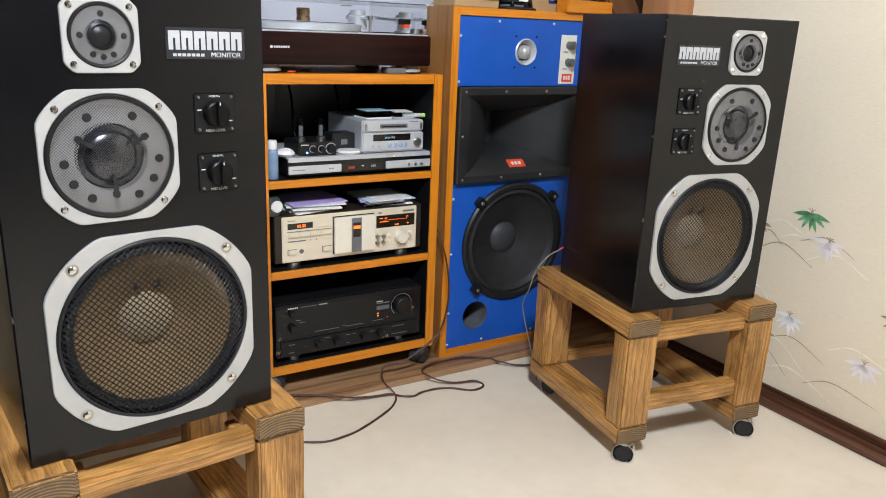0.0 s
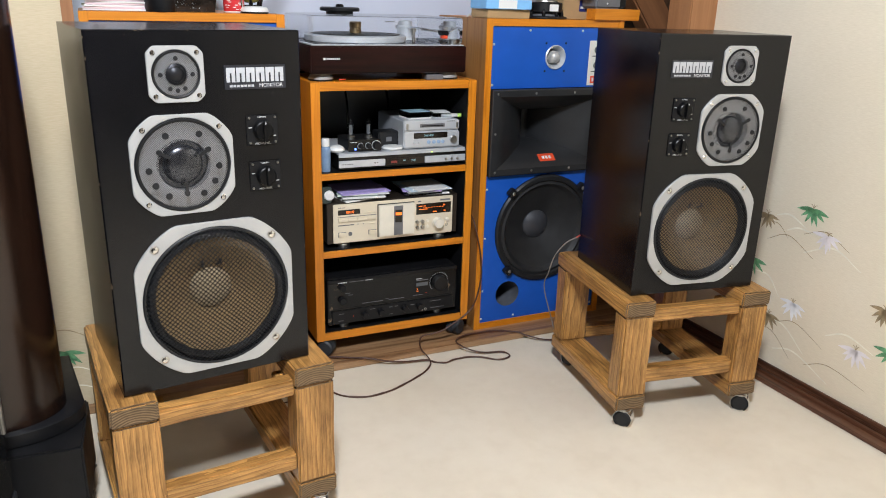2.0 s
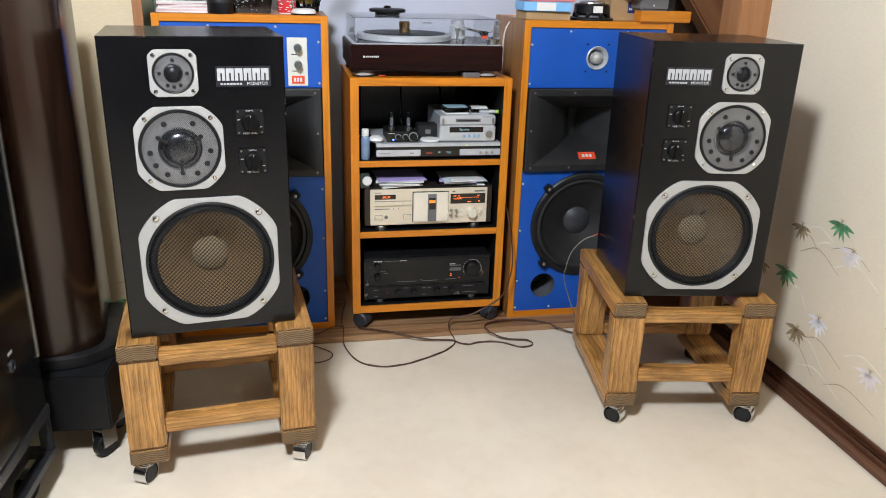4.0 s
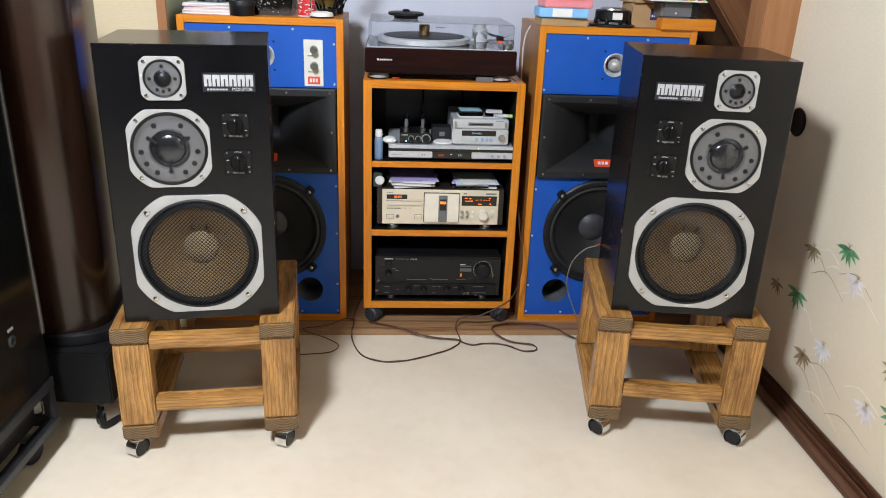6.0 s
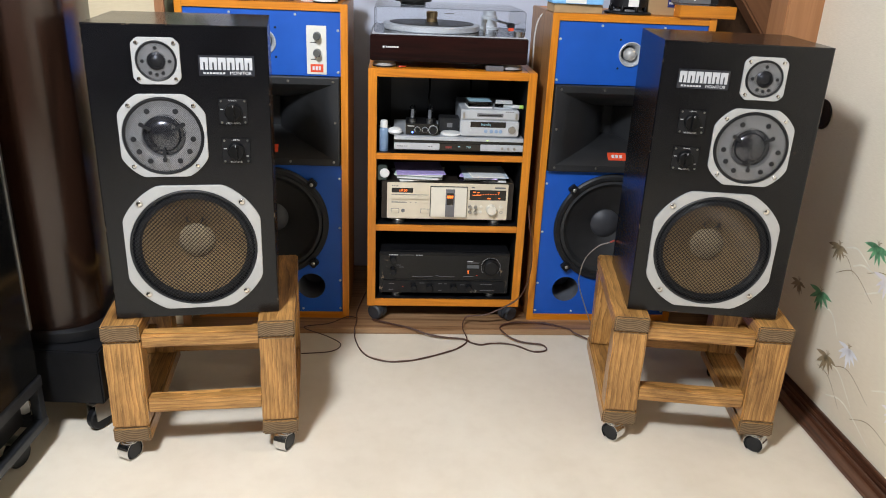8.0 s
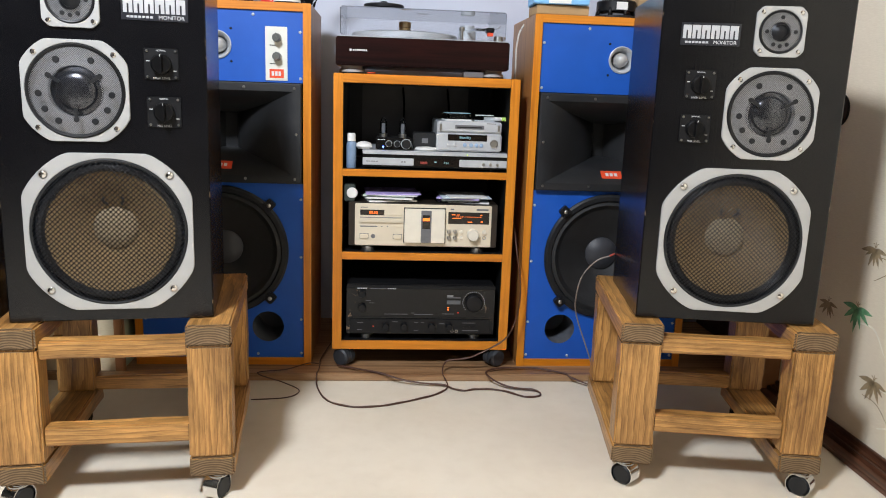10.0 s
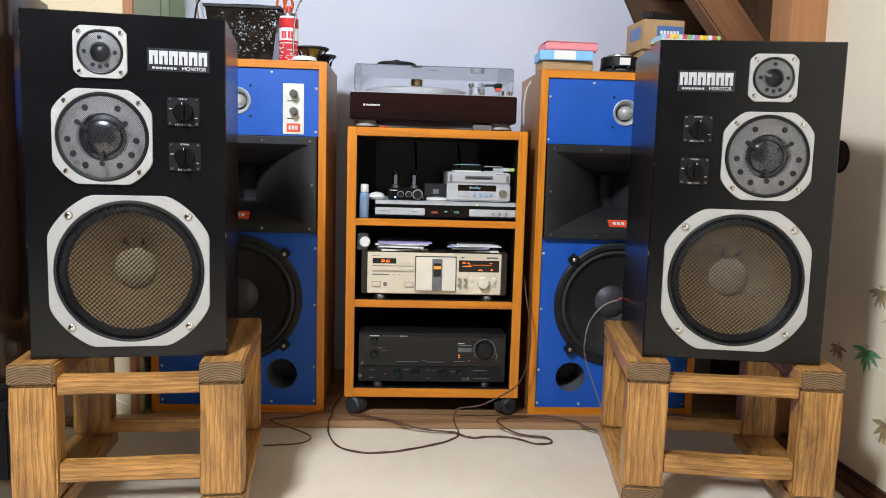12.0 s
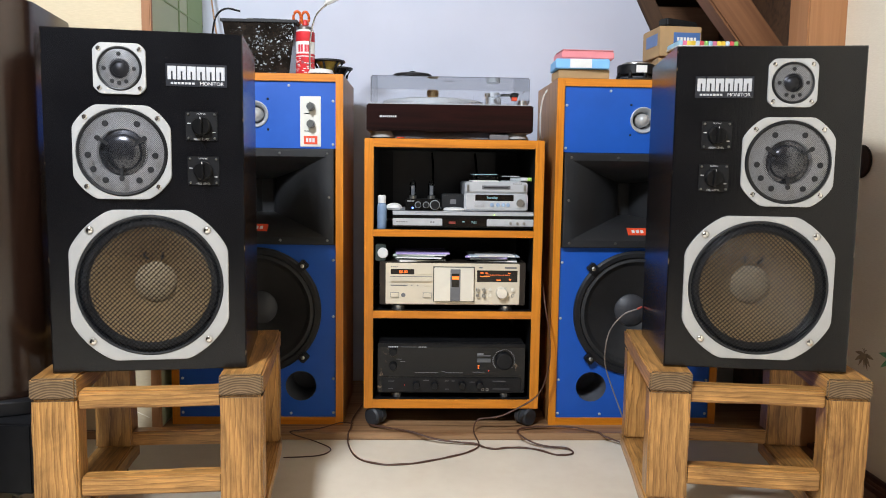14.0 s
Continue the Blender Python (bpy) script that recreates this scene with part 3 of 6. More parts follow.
def block_bars(x0, x1, z0, z1, n, y, parent, material, name="logo_bar", gap=0.18, slant=0.0):
    """A row of plain upright bars in place of a maker's name."""
    step = (x1 - x0) / n
    for i in range(n):
        a = x0 + i * step
        part(name, box(a, a + step * (1 - gap), y - 0.0006, y, z0, z1), material, parent)


def notched(x, w, z0, z1, y):
    """A plain block with a slot cut up from its foot."""
    bm = bmesh.new()
    a, b, zt = x + w * 0.4, x + w * 0.6, z0 + (z1 - z0) * 0.62
    pts = [(x, z0), (a, z0), (a, zt), (b, zt), (b, z0), (x + w, z0), (x + w, z1), (x, z1)]
    f = [bm.verts.new((px, y - 0.0006, pz)) for px, pz in pts]
    g = [bm.verts.new((px, y, pz)) for px, pz in pts]
    bm.faces.new(f)
    for i in range(8):
        bm.faces.new((f[i], g[i], g[(i + 1) % 8], f[(i + 1) % 8]))
    bmesh.ops.recalc_face_normals(bm, faces=bm.faces)
    return bm


def level_control(parent, x, z, word):
    plate = part("level_plate", box(x - 0.031, x + 0.031, -0.0025, 0, z - 0.029, z + 0.029, 0.002), M["black"], parent, "small black level control plate")
    for sx in (-1, 1):
        for sz in (-1, 1):
            screw(plate, x + sx * 0.025, z + sz * 0.0235, -0.0025, 0.0026, "steel")
    knob = lathe([(0, -0.016), (0.0155, -0.016), (0.0178, -0.014), (0.0188, -0.0025)], x, z, 32)
    box(x - 0.003, x + 0.003, -0.0225, -0.004, z - 0.0175, z + 0.0175, 0.001, bm=knob)
    kn = part("level_knob", knob, M["knob_black"], plate, "round black level knob")
    part("pointer", box(x - 0.0007, x + 0.0007, -0.0231, -0.0224, z + 0.013, z + 0.0172), M["white"], kn)
    lettering(word, 0.0058, x, z - 0.0255, -0.0027, M["white"], plate)
    lettering("NORMAL", 0.0042, x, z + 0.0245, -0.0027, M["white"], plate)
    part("scale_mark", box(x - 0.027, x - 0.0205, -0.003, -0.0025, z + 0.0045, z + 0.006), M["white"], plate)
    part("scale_mark", box(x + 0.0205, x + 0.0265, -0.003, -0.0025, z - 0.0125, z - 0.011), M["white"], plate)


def monitor(name, m, side, label):
    """side +1: badge and level controls to the right of the drivers; -1: to their left."""
    sp = thing(name, m, label, "speaker", "pair of monitor speakers")
    W, H, D = 0.375, 0.675, 0.326
    wx, wz, mx, mz, tx, tz = 0.003 * side, 0.175, -0.043 * side, 0.439, -0.044 * side, 0.600
    part("cabinet", holed_body(W, H, D, [(wx, wz, 0.139), (mx, mz, 0.0835), (tx, tz, 0.0395)]), M["black_paint"], sp)
    # woofer
    wf = part("woofer_frame", cut_frame(0.1515, 0.1675, 0.1415, -0.006, 0.0, wx, wz), M["silver"], sp, "silver cast woofer frame with cut corners")
    part("surround", lathe([(0.1415, -0.0055), (0.139, -0.008), (0.136, -0.007), (0.134, 0.002), (0.129, -0.004), (0.122, -0.0035), (0.117, 0.003)], wx, wz, 64), M["rubber"], wf, "black woofer surround")
    part("cone", lathe([(0.117, 0.003), (0.09, 0.018), (0.066, 0.035), (0.042, 0.052)], wx, wz, 64), M["cone"], wf, "grey-brown paper cone")
    part("dust_cap", lathe([(0.042, 0.052), (0.039, 0.046), (0.031, 0.040), (0.018, 0.036), (0, 0.0345)], wx, wz, 40), M["cap"], wf, "pale paper dust cap")
    for s in (-1, 1):
        part("lead_wire", tube(spline([(wx + s * 0.013, 0.046, wz + 0.048), (wx + s * 0.018, 0.034, wz + 0.056), (wx + s * 0.017, 0.036, wz + 0.063)], 4), 0.0026, 6), M["black"], wf)
    part("grille", wire_grille(0.1385, -0.0055, 0.012, 0.0066, 0.00095, wx, wz), M["grille"], wf, "black diamond wire grille")
    for sx in (-1, 1):
        for sz in (-1, 1):
            part("screw_washer", lathe([(0.0055, -0.0066), (0.0082, -0.0068), (0.0086, -0.006)], wx + sx * 0.1112, wz + sz * 0.1112, 18), M["steel"], wf)
            screw(wf, wx + sx * 0.1112, wz + sz * 0.1112, -0.006, 0.0062)
    # midrange
    mf = part("midrange_frame", cut_frame(0.0917, 0.1035, 0.0855, -0.005, 0.0, mx, mz), M["silver"], sp, "silver cast midrange frame with cut corners")
    part("ring", lathe([(0.0855, -0.0045), (0.083, -0.008), (0.079, -0.007), (0.078, 0.001)], mx, mz, 56), M["black"], mf)
    part("back_plate", lathe([(0.0835, 0.006), (0.046, 0.007), (0.0445, 0.016)], mx, mz, 48), M["grey_plate"], mf)
    part("dome", lathe([(0.0445, 0.014), (0.0435, 0.006), (0.036, 0.004), (0.0345, 0.0), (0.031, -0.0035), (0.022, -0.0062), (0.011, -0.0075), (0, -0.008)], mx, mz, 48), M["dome"], mf, "dark metal midrange dome")
    part("mesh_centre", lathe([(0.046, -0.0098), (0.03, -0.0107), (0, -0.0112)], mx, mz, 40), M["open_mesh"], mf, "open black mesh before the dome")
    part("mesh_guard", lathe([(0.0785, -0.006), (0.06, -0.0085), (0.046, -0.0098)], mx, mz, 48), M["mesh"], mf, "fine grey metal mesh guard")
    for a in (90 + 180, 32, 148):
        part("bracket", capsule_bar(mx, mz, a, 0.03, 0.052, 0.0048, -0.013, -0.0105), M["rubber"], mf)
    for a in (62, 118, 180 + 5, 180 + 32, 180 + 60, 300, 328, 355):
        part("bolt", lathe([(0, -0.0108), (0.0055, -0.0105), (0.0062, -0.0085)], mx + 0.0625 * math.cos(radians(a)), mz + 0.0625 * math.sin(radians(a)), 14), M["rubber"], mf)
    for sx in (-1, 1):
        for sz in (-1, 1):
            screw(mf, mx + sx * 0.067, mz + sz * 0.067, -0.005, 0.005)
    # tweeter
    tf = part("tweeter_frame", cut_frame(0.0488, 0.0605, 0.0418, -0.005, 0.0, tx, tz), M["silver"], sp, "silver cast tweeter frame with cut corners")
    part("ring", lathe([(0.0418, -0.0045), (0.040, -0.0075), (0.0375, -0.0065), (0.037, 0.001)], tx, tz, 44), M["black"], tf)
    part("back_plate", lathe([(0.0395, 0.004), (0.02, 0.004), (0.019, 0.008), (0, 0.008)], tx, tz, 40), M["grey_plate"], tf)
    part("dome", lathe([(0.0185, 0.004), (0.018, -0.003), (0.014, -0.0055), (0.0135, -0.002), (0.008, -0.006), (0, -0.0075)], tx, tz, 36), M["dark_dome"], tf, "small dark tweeter dome")
    part("mesh_centre", lathe([(0.019, -0.0085), (0.0, -0.009)], tx, tz, 36), M["open_mesh"], tf, "open black mesh before the dome")
    part("mesh_guard", lathe([(0.037, -0.006), (0.025, -0.008), (0.019, -0.0085)], tx, tz, 36), M["mesh"], tf, "fine grey metal mesh guard")
    for a in (90, 180, 0, 270, 242, 298):
        part("bolt", lathe([(0, -0.0098), (0.0036, -0.0095), (0.0042, -0.0078)], tx + 0.0275 * math.cos(radians(a)), tz + 0.0275 * math.sin(radians(a)), 12), M["rubber"], tf)
    for sx in (-1, 1):
        for sz in (-1, 1):
            screw(tf, tx + sx * 0.0373, tz + sz * 0.0373, -0.005, 0.0045)
    # badge and level controls
    bx = 0.099 if side > 0 else -0.090
    bd = part("badge", box(bx - 0.0585, bx + 0.0585, -0.0012, 0, 0.5695, 0.614, 0.0006), M["badge"], sp, "black badge with six plain white blocks")
    for i in range(6):
        part("logo_block", notched(bx - 0.0545 + i * 0.0184, 0.0162, 0.583, 0.609, -0.0012), M["badge_print"], bd)
    block_bars(bx - 0.049, bx - 0.002, 0.574, 0.578, 7, -0.0012, bd, M["badge_print"], gap=0.25)
    lettering("MONITOR", 0.0098, bx + 0.029, 0.576, -0.0014, M["white"], bd)
    cx = 0.107 if side > 0 else -0.101
    level_control(sp, cx, 0.493, "HIGH LEVEL")
    level_control(sp, cx + 0.002 * side, 0.405, "MID LEVEL")
    return sp


monitor("monitor_speaker", pose(0.2165, 1.157, 0.3745, 0, 0, 11.3), 1, "black three-way monitor speaker with silver frames, turned inwards on its stand")
monitor("monitor_speaker", pose(1.4685, 1.2655, 0.3745, 0, 0, -5.1), -1, "black three-way monitor speaker with silver frames, beside the papered doors")


def beam(name, parent, x0, x1, y0, y1, z0, z1, axis, seed):
    """A sawn timber with worn edges; its ends show rings."""
    bm = box(x0, x1, y0, y1, z0, z1)
    bmesh.ops.subdivide_edges(bm, edges=[e for e in bm.edges if abs((e.verts[0].co - e.verts[1].co)["xyz".index(axis)]) > 1e-5], cuts=3)
    k = "xyz".index(axis)
    rnd = random.Random(seed)
    for v in bm.verts:
        for c in range(3):
            if c != k:
                v.co[c] += rnd.uniform(-0.0014, 0.0014)
    bm.normal_update()
    sharp = [e for e in bm.edges if len(e.link_faces) == 2 and e.calc_face_angle(0) > 0.7]
    bmesh.ops.bevel(bm, geom=sharp, offset=0.0042, segments=2, affect="EDGES", clamp_overlap=True)
    bm.normal_update()
    for f in bm.faces:
        if abs(f.normal[k]) > 0.95:
            f.material_index = 1
    return part(name, smooth(bm, 50), [M["wood_" + axis], M["end"]], parent)


def chrome_caster(parent, x, y, z, turn):
    """A hooded ball caster: chrome band over a black wheel."""
    ca, sa = math.cos(radians(turn)), math.sin(radians(turn))
    r = 0.024
    wheel = lathe([(0, -0.014), (r * 0.8, -0.014), (r, -0.009), (r, 0.009), (r * 0.8, 0.014), (0, 0.014)], 0, 0, 28)
    band = bmesh.new()
    rows = []
    for i in range(19):
        a = radians(-58 + 296 * i / 18)
        rows.append([band.verts.new((q * math.cos(a), y2, q * math.sin(a))) for q, y2 in ((r + 0.001, -0.013), (r + 0.0025, -0.013), (r + 0.0025, 0.02), (r + 0.001, 0.02))])
    for a, b in zip(rows, rows[1:]):
        for j in range(4):
            band.faces.new((a[j], a[(j + 1) % 4], b[(j + 1) % 4], b[j]))
    band.faces.new(rows[0])
    band.faces.new(rows[-1][::-1])
    bmesh.ops.recalc_face_normals(band, faces=band.faces)
    stem = lathe([(0.012, r + 0.002), (0.012, z - r)], 0, 0, 14, axis="z")
    lathe([(0.02, z - r - 0.003), (0.02, z - r)], 0, 0, 14, bm=stem, axis="z")
    place = Matrix.Translation((x, y, r)) @ pose(0, 0, 0, 0, 0, turn)
    c = part("caster", wheel, M["rubber"], parent, "black caster wheel with a chrome hood")
    c.matrix_local = place
    part("chrome_hood", smooth(band, 30), M["chrome"], c)
    part("stem", stem, M["steel"], c)


def stand(name, m, label, turns, seed):
    """Two side frames of heavy timber, tied by four cross rails."""
    st = thing(name, m, label, "speaker stand", "pair of speaker stands")
    w, d, base, top = 0.447, 0.435, 0.052, 0.372
    t, rail = 0.089, 0.042
    for i, s in enumerate((-1, 1)):
        xo, xi = s * w / 2, s * (w / 2 - t)
        x0, x1 = min(xo, xi), max(xo, xi)
        beam("top_rail", st, x0, x1, 0.0, d, top - rail, top, "y", seed + i)
        beam("bottom_rail", st, x0, x1, 0.0, d, base, base + rail, "y", seed + 10 + i)
        for k, y0 in enumerate((0.002, d - 0.062)):
            beam("leg", st, x0 + 0.002, x1 - 0.002, y0, y0 + 0.06, base + rail, top - rail, "z", seed + 20 + 3 * i + k)
        chrome_caster(st, s * (w / 2 - 0.034), 0.014, base, turns[0 if s < 0 else 1])
        chrome_caster(st, s * (w / 2 - 0.045), d - 0.05, base, turns[2 if s < 0 else 3])
        part("packing_block", box(min(xi, xi - s * 0.02), max(xi, xi - s * 0.02), 0.07, 0.1, top - rail - 0.03, top - rail - 0.001, 0.002), M["wood_y"], st)
    xi = w / 2 - t
    beam("cross_rail", st, -xi - 0.004, xi + 0.004, 0.012, 0.05, top - 0.066, top - 0.029, "x", seed + 40)
    beam("cross_rail", st, -xi - 0.004, xi + 0.004, d - 0.05, d - 0.012, top - 0.066, top - 0.029, "x", seed + 41)
    beam("cross_rail", st, -xi - 0.004, xi + 0.004, 0.012, 0.05, 0.125, 0.166, "x", seed + 42)
    beam("cross_rail", st, -xi - 0.004, xi + 0.004, d - 0.06, d - 0.022, 0.0945, 0.132, "x", seed + 43)
    return st


stand("speaker_stand", pose(0.226, 1.115, 0, 0, 0, 9.0), "stained pine timber speaker stand on chrome-hooded casters", (58, 62, 50, 70), 100)
stand("speaker_stand", pose(1.4665, 1.222, 0, 0, 0, -5.0), "stained pine timber speaker stand on chrome-hooded casters by the sliding doors", (-42, -38, -70, -50), 200)


# ---------------------------------------------------------------- alcove: tall blue speakers
def tall_speaker(name, u0, u1, v, side, label):
    w, h, d = u1 - u0, 1.042, 0.36
    sp = thing(name, ROOM @ pose((u0 + u1) / 2, v, 0.018), label, "speaker", "pair of tall blue speakers")
    x, t = w / 2, 0.022
    for s in (-1, 1):
        part("side_panel", box(min(s * x, s * (x - t)), max(s * x, s * (x - t)), 0.002, d, 0, h, 0.0015), [M["walnut_z"]], sp)
        part("side_edge", box(min(s * x, s * (x - t)), max(s * x, s * (x - t)), -0.001, 0.0016, 0, h, 0.0006), M["orange_z"], sp, "orange wooden front edge")
    part("top_panel", box(-x + t, x - t, 0, d, h - t, h, 0.001), M["orange_x"], sp)
    part("bottom_panel", box(-x + t, x - t, 0, d, 0, t, 0.001), M["orange_x"], sp)
    part("back_panel", box(-x + t, x - t, d - 0.012, d - 0.001, t, h - t), M["black"], sp)
    xi, y = x - t, 0.006
    z_horn0, z_horn1 = 0.545, 0.828
    wz, wr = 0.347, 0.178
    px, pz = -0.128 * side, 0.118
    up = holed(-xi, xi, z_horn1, h - t, y, [(0, 0.925, 0.0375)])
    part("upper_baffle", up, M["blue"], sp, "bright blue upper baffle")
    lo = holed(-xi, xi, t, z_horn0, y, [(0, wz, wr - 0.004), (px, pz, 0.046)])
    part("lower_baffle", lo, M["blue"], sp, "bright blue lower baffle")
    part("port", lathe([(0.046, y), (0.0455, y + 0.004), (0.0455, 0.14), (0, 0.14)], px, pz, 40), M["port_tube"], sp, "round dark bass port")
    # bullet tweeter
    tw = part("tweeter", lathe([(0.0375, y + 0.03), (0.0385, y - 0.003), (0.036, y - 0.005), (0.030, y + 0.002), (0.0245, y + 0.02), (0.021, y + 0.03)], 0, 0.925, 44), M["fawn"], sp, "silver bullet tweeter")
    part("bullet", lathe([(0.021, y + 0.025), (0.019, y + 0.0), (0.014, y - 0.008), (0.007, y - 0.012), (0, y - 0.013)], 0, 0.925, 32), M["silver"], tw)
    for a in (45, 135, 225, 315):
        screw(sp, 0.075 * math.cos(radians(a)) * 0.7, 0.925 + 0.062 * math.sin(radians(a)), y, 0.0035, "rubber")
    # control plate
    cp = part("control_plate", box(0.130, 0.190, y - 0.003, y, 0.833, 0.978, 0.001), M["ivory"], sp, "ivory control plate with two knobs")
    for kz in (0.948, 0.898):
        k = lathe([(0, -0.022), (0.009, -0.022), (0.0105, -0.02), (0.011, -0.008), (0.0125, y - 0.0035), (0.0125, y - 0.003)], 0.162, kz, 24)
        box(0.1605, 0.1635, -0.024, -0.01, kz - 0.012, kz + 0.012, 0.0005, bm=k)
        part("knob", k, M["knob_grey"], cp)
        part("print_bar", box(0.142, 0.158, y - 0.0036, y - 0.003, kz - 0.021, kz - 0.0185), M["black"], cp)
    lg = part("logo_plate", box(0.141, 0.180, y - 0.004, y - 0.003, 0.840, 0.864), M["red"], cp, "orange-red square logo")
    block_bars(0.147, 0.175, 0.846, 0.858, 3, y - 0.004, lg, M["white"], gap=0.3)
    # horn
    zc, hw, hh = (z_horn0 + z_horn1) / 2, xi - 0.004, (z_horn1 - z_horn0) / 2 - 0.002
    bm = bmesh.new()
    secs = [(hw, hh, 0.006), (hw, hh, -0.012), (hw - 0.003, hh - 0.003, -0.014), (hw - 0.022, hh - 0.022, -0.014)]
    for k in range(1, 11):
        q = 1 - k / 10
        secs.append((0.018 + (hw - 0.040) * q ** 1.5, 0.052 + (hh - 0.074) * q ** 2.0, -0.014 + 0.2 * (k / 10) ** 1.15))
    rings = []
    for a, b, yy in secs:
        rings.append([bm.verts.new(p) for p in ((-a, yy, zc - b), (0, yy, zc - b), (a, yy, zc - b), (a, yy, zc), (a, yy, zc + b), (0, yy, zc + b), (-a, yy, zc + b), (-a, yy, zc))])
    for a, b in zip(rings, rings[1:]):
        for i in range(8):
            bm.faces.new((a[i], a[(i + 1) % 8], b[(i + 1) % 8], b[i]))
    bm.faces.new(rings[-1])
    bmesh.ops.recalc_face_normals(bm, faces=bm.faces)
    hn = part("horn", smooth(bm, 28), M["horn"], sp, "wide black moulded horn")
    for sx in (-0.95, -0.33, 0.33, 0.95):
        for sz in (-1, 1):
            screw(hn, sx * (hw - 0.008), zc + sz * (hh - 0.013), -0.014, 0.0042, "steel")
    for sx in (-1, 1):
        screw(hn, sx * (hw - 0.014), zc, -0.014, 0.0042, "steel")
    lab = part("horn_label", box(-0.031, 0.031, -0.0006, 0.0006, -0.0155, 0.0155), M["red"], hn, "red horn label")
    lab.matrix_local = pose(0, 0.0165, zc - hh + 0.047, -50, 0, 0)
    for i in range(3):
        part("logo_bar", box(-0.018 + i * 0.013, -0.009 + i * 0.013, -0.0012, -0.0006, -0.006, 0.006), M["white"], lab)
    # woofer
    wf = part("woofer_frame", lathe([(wr - 0.006, y + 0.01), (wr + 0.012, y), (wr + 0.012, y - 0.008), (wr + 0.006, y - 0.013), (wr - 0.006, y - 0.013), (wr - 0.01, y - 0.006)], 0, wz, 72), M["rubber"], sp, "black cast woofer frame")
    prof = [(wr - 0.01, y - 0.006), (0.158, y - 0.009), (0.147, y + 0.001)]
    for i in range(9):
        r = 0.144 - i * 0.0115
        prof += [(r, y + 0.004 + i * 0.0062), (r - 0.003, y + 0.0047 + i * 0.0062)]
    part("cone", lathe(prof + [(0.05, y + 0.062)], 0, wz, 72), M["black_cone"], wf, "ribbed black paper cone")
    part("dust_cap", lathe([(0.052, y + 0.062), (0.049, y + 0.05), (0.036, y + 0.04), (0.018, y + 0.034), (0, y + 0.032)], 0, wz, 44), M["grey_cap"], wf, "grey dust cap")
    for a in (45, 135, 225, 315):
        ca, sa = math.cos(radians(a)), math.sin(radians(a))
        cl = box(-0.014, 0.014, -0.018, y, -0.014, 0.014, 0.003)
        clamp = part("clamp", cl, M["black"], wf)
        clamp.matrix_local = pose((wr + 0.016) * ca, 0, wz + (wr + 0.016) * sa, 0, 45, 0)
        screw(clamp, 0, 0, -0.018, 0.006, "steel")
    for sx in (-1, 1):
        for z in (0.035, 0.14, 0.33, 0.5):
            screw(sp, sx * (xi - 0.008), z, y, 0.0042, "fawn")
        screw(sp, sx * (xi - 0.008), 0.965, y, 0.0042, "fawn")
        screw(sp, sx * (xi - 0.008), 0.84, y, 0.0042, "fawn")
        screw(sp, sx * xi * 0.42, h - t - 0.012, y, 0.0042, "fawn")
        screw(sp, sx * xi * 0.42, 0.033, y, 0.0042, "fawn")
    return sp


tall_speaker("tall_speaker", 0.095, 0.605, 1.85, -1, "tall wooden speaker, bright blue baffle, black horn, behind a timber stand")
tall_speaker("tall_speaker", 1.229, 1.744, 1.85, 1, "tall wooden speaker, bright blue baffle, black horn, bass port in view")


# ---------------------------------------------------------------- alcove: rolling rack
RU0, RU1, RV = 0.668, 1.194, 1.835
RACK = ROOM @ pose((RU0 + RU1) / 2, RV, 0)
rack = thing("audio_rack", RACK, "orange wooden audio rack with four shelves on black casters", "rack")
rw, rd, rt = (RU1 - RU0) / 2, 0.40, 0.027


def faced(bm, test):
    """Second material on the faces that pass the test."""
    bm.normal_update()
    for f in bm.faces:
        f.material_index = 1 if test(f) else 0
    return bm


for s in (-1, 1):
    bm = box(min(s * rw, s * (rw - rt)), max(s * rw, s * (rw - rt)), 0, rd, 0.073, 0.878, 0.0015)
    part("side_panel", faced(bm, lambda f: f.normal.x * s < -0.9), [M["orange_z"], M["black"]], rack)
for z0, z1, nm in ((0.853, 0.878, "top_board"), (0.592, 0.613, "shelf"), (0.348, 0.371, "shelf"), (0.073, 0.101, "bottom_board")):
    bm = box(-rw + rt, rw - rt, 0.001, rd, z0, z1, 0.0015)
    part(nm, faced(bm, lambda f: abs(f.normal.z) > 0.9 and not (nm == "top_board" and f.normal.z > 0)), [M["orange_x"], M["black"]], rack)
part("back_panel", box(-rw + rt, rw - rt, rd - 0.012, rd - 0.002, 0.101, 0.36), M["black"], rack, "dark back panel")
part("back_panel", box(-rw + rt, rw - rt, rd - 0.012, rd - 0.002, 0.36, 0.6), M["black"], rack, "dark back panel")
part("back_panel", box(-rw + rt, rw - rt, rd - 0.012, rd - 0.002, 0.62, 0.853), M["black"], rack, "dark back panel")
part("back_sheet", box(-0.192, 0.158, rd - 0.02, rd - 0.014, 0.613, 0.852), plain("dark_grey_sheet", (0.02, 0.02, 0.021), 0.3, vary=0.3, scale=8), rack, "dark grey sheet behind the upper shelf")
for sx in (-1, 1):
    for yy in (0.022, rd - 0.04):
        c = part("caster", lathe([(0, -0.024), (0.022, -0.024), (0.027, -0.019), (0.027, -0.003), (0.021, -0.001), (0.021, 0.001), (0.027, 0.003), (0.027, 0.019), (0.022, 0.024), (0, 0.024)], 0, 0, 28), M["caster_grey"], rack, "dark grey twin-wheel caster")
        c.matrix_local = pose(sx * (rw - 0.035), yy, 0.0455, 0, 0, 35 * sx)
        part("fork", box(-0.012, 0.012, -0.009, 0.009, 0.005, 0.0273, 0.002), M["black"], c)

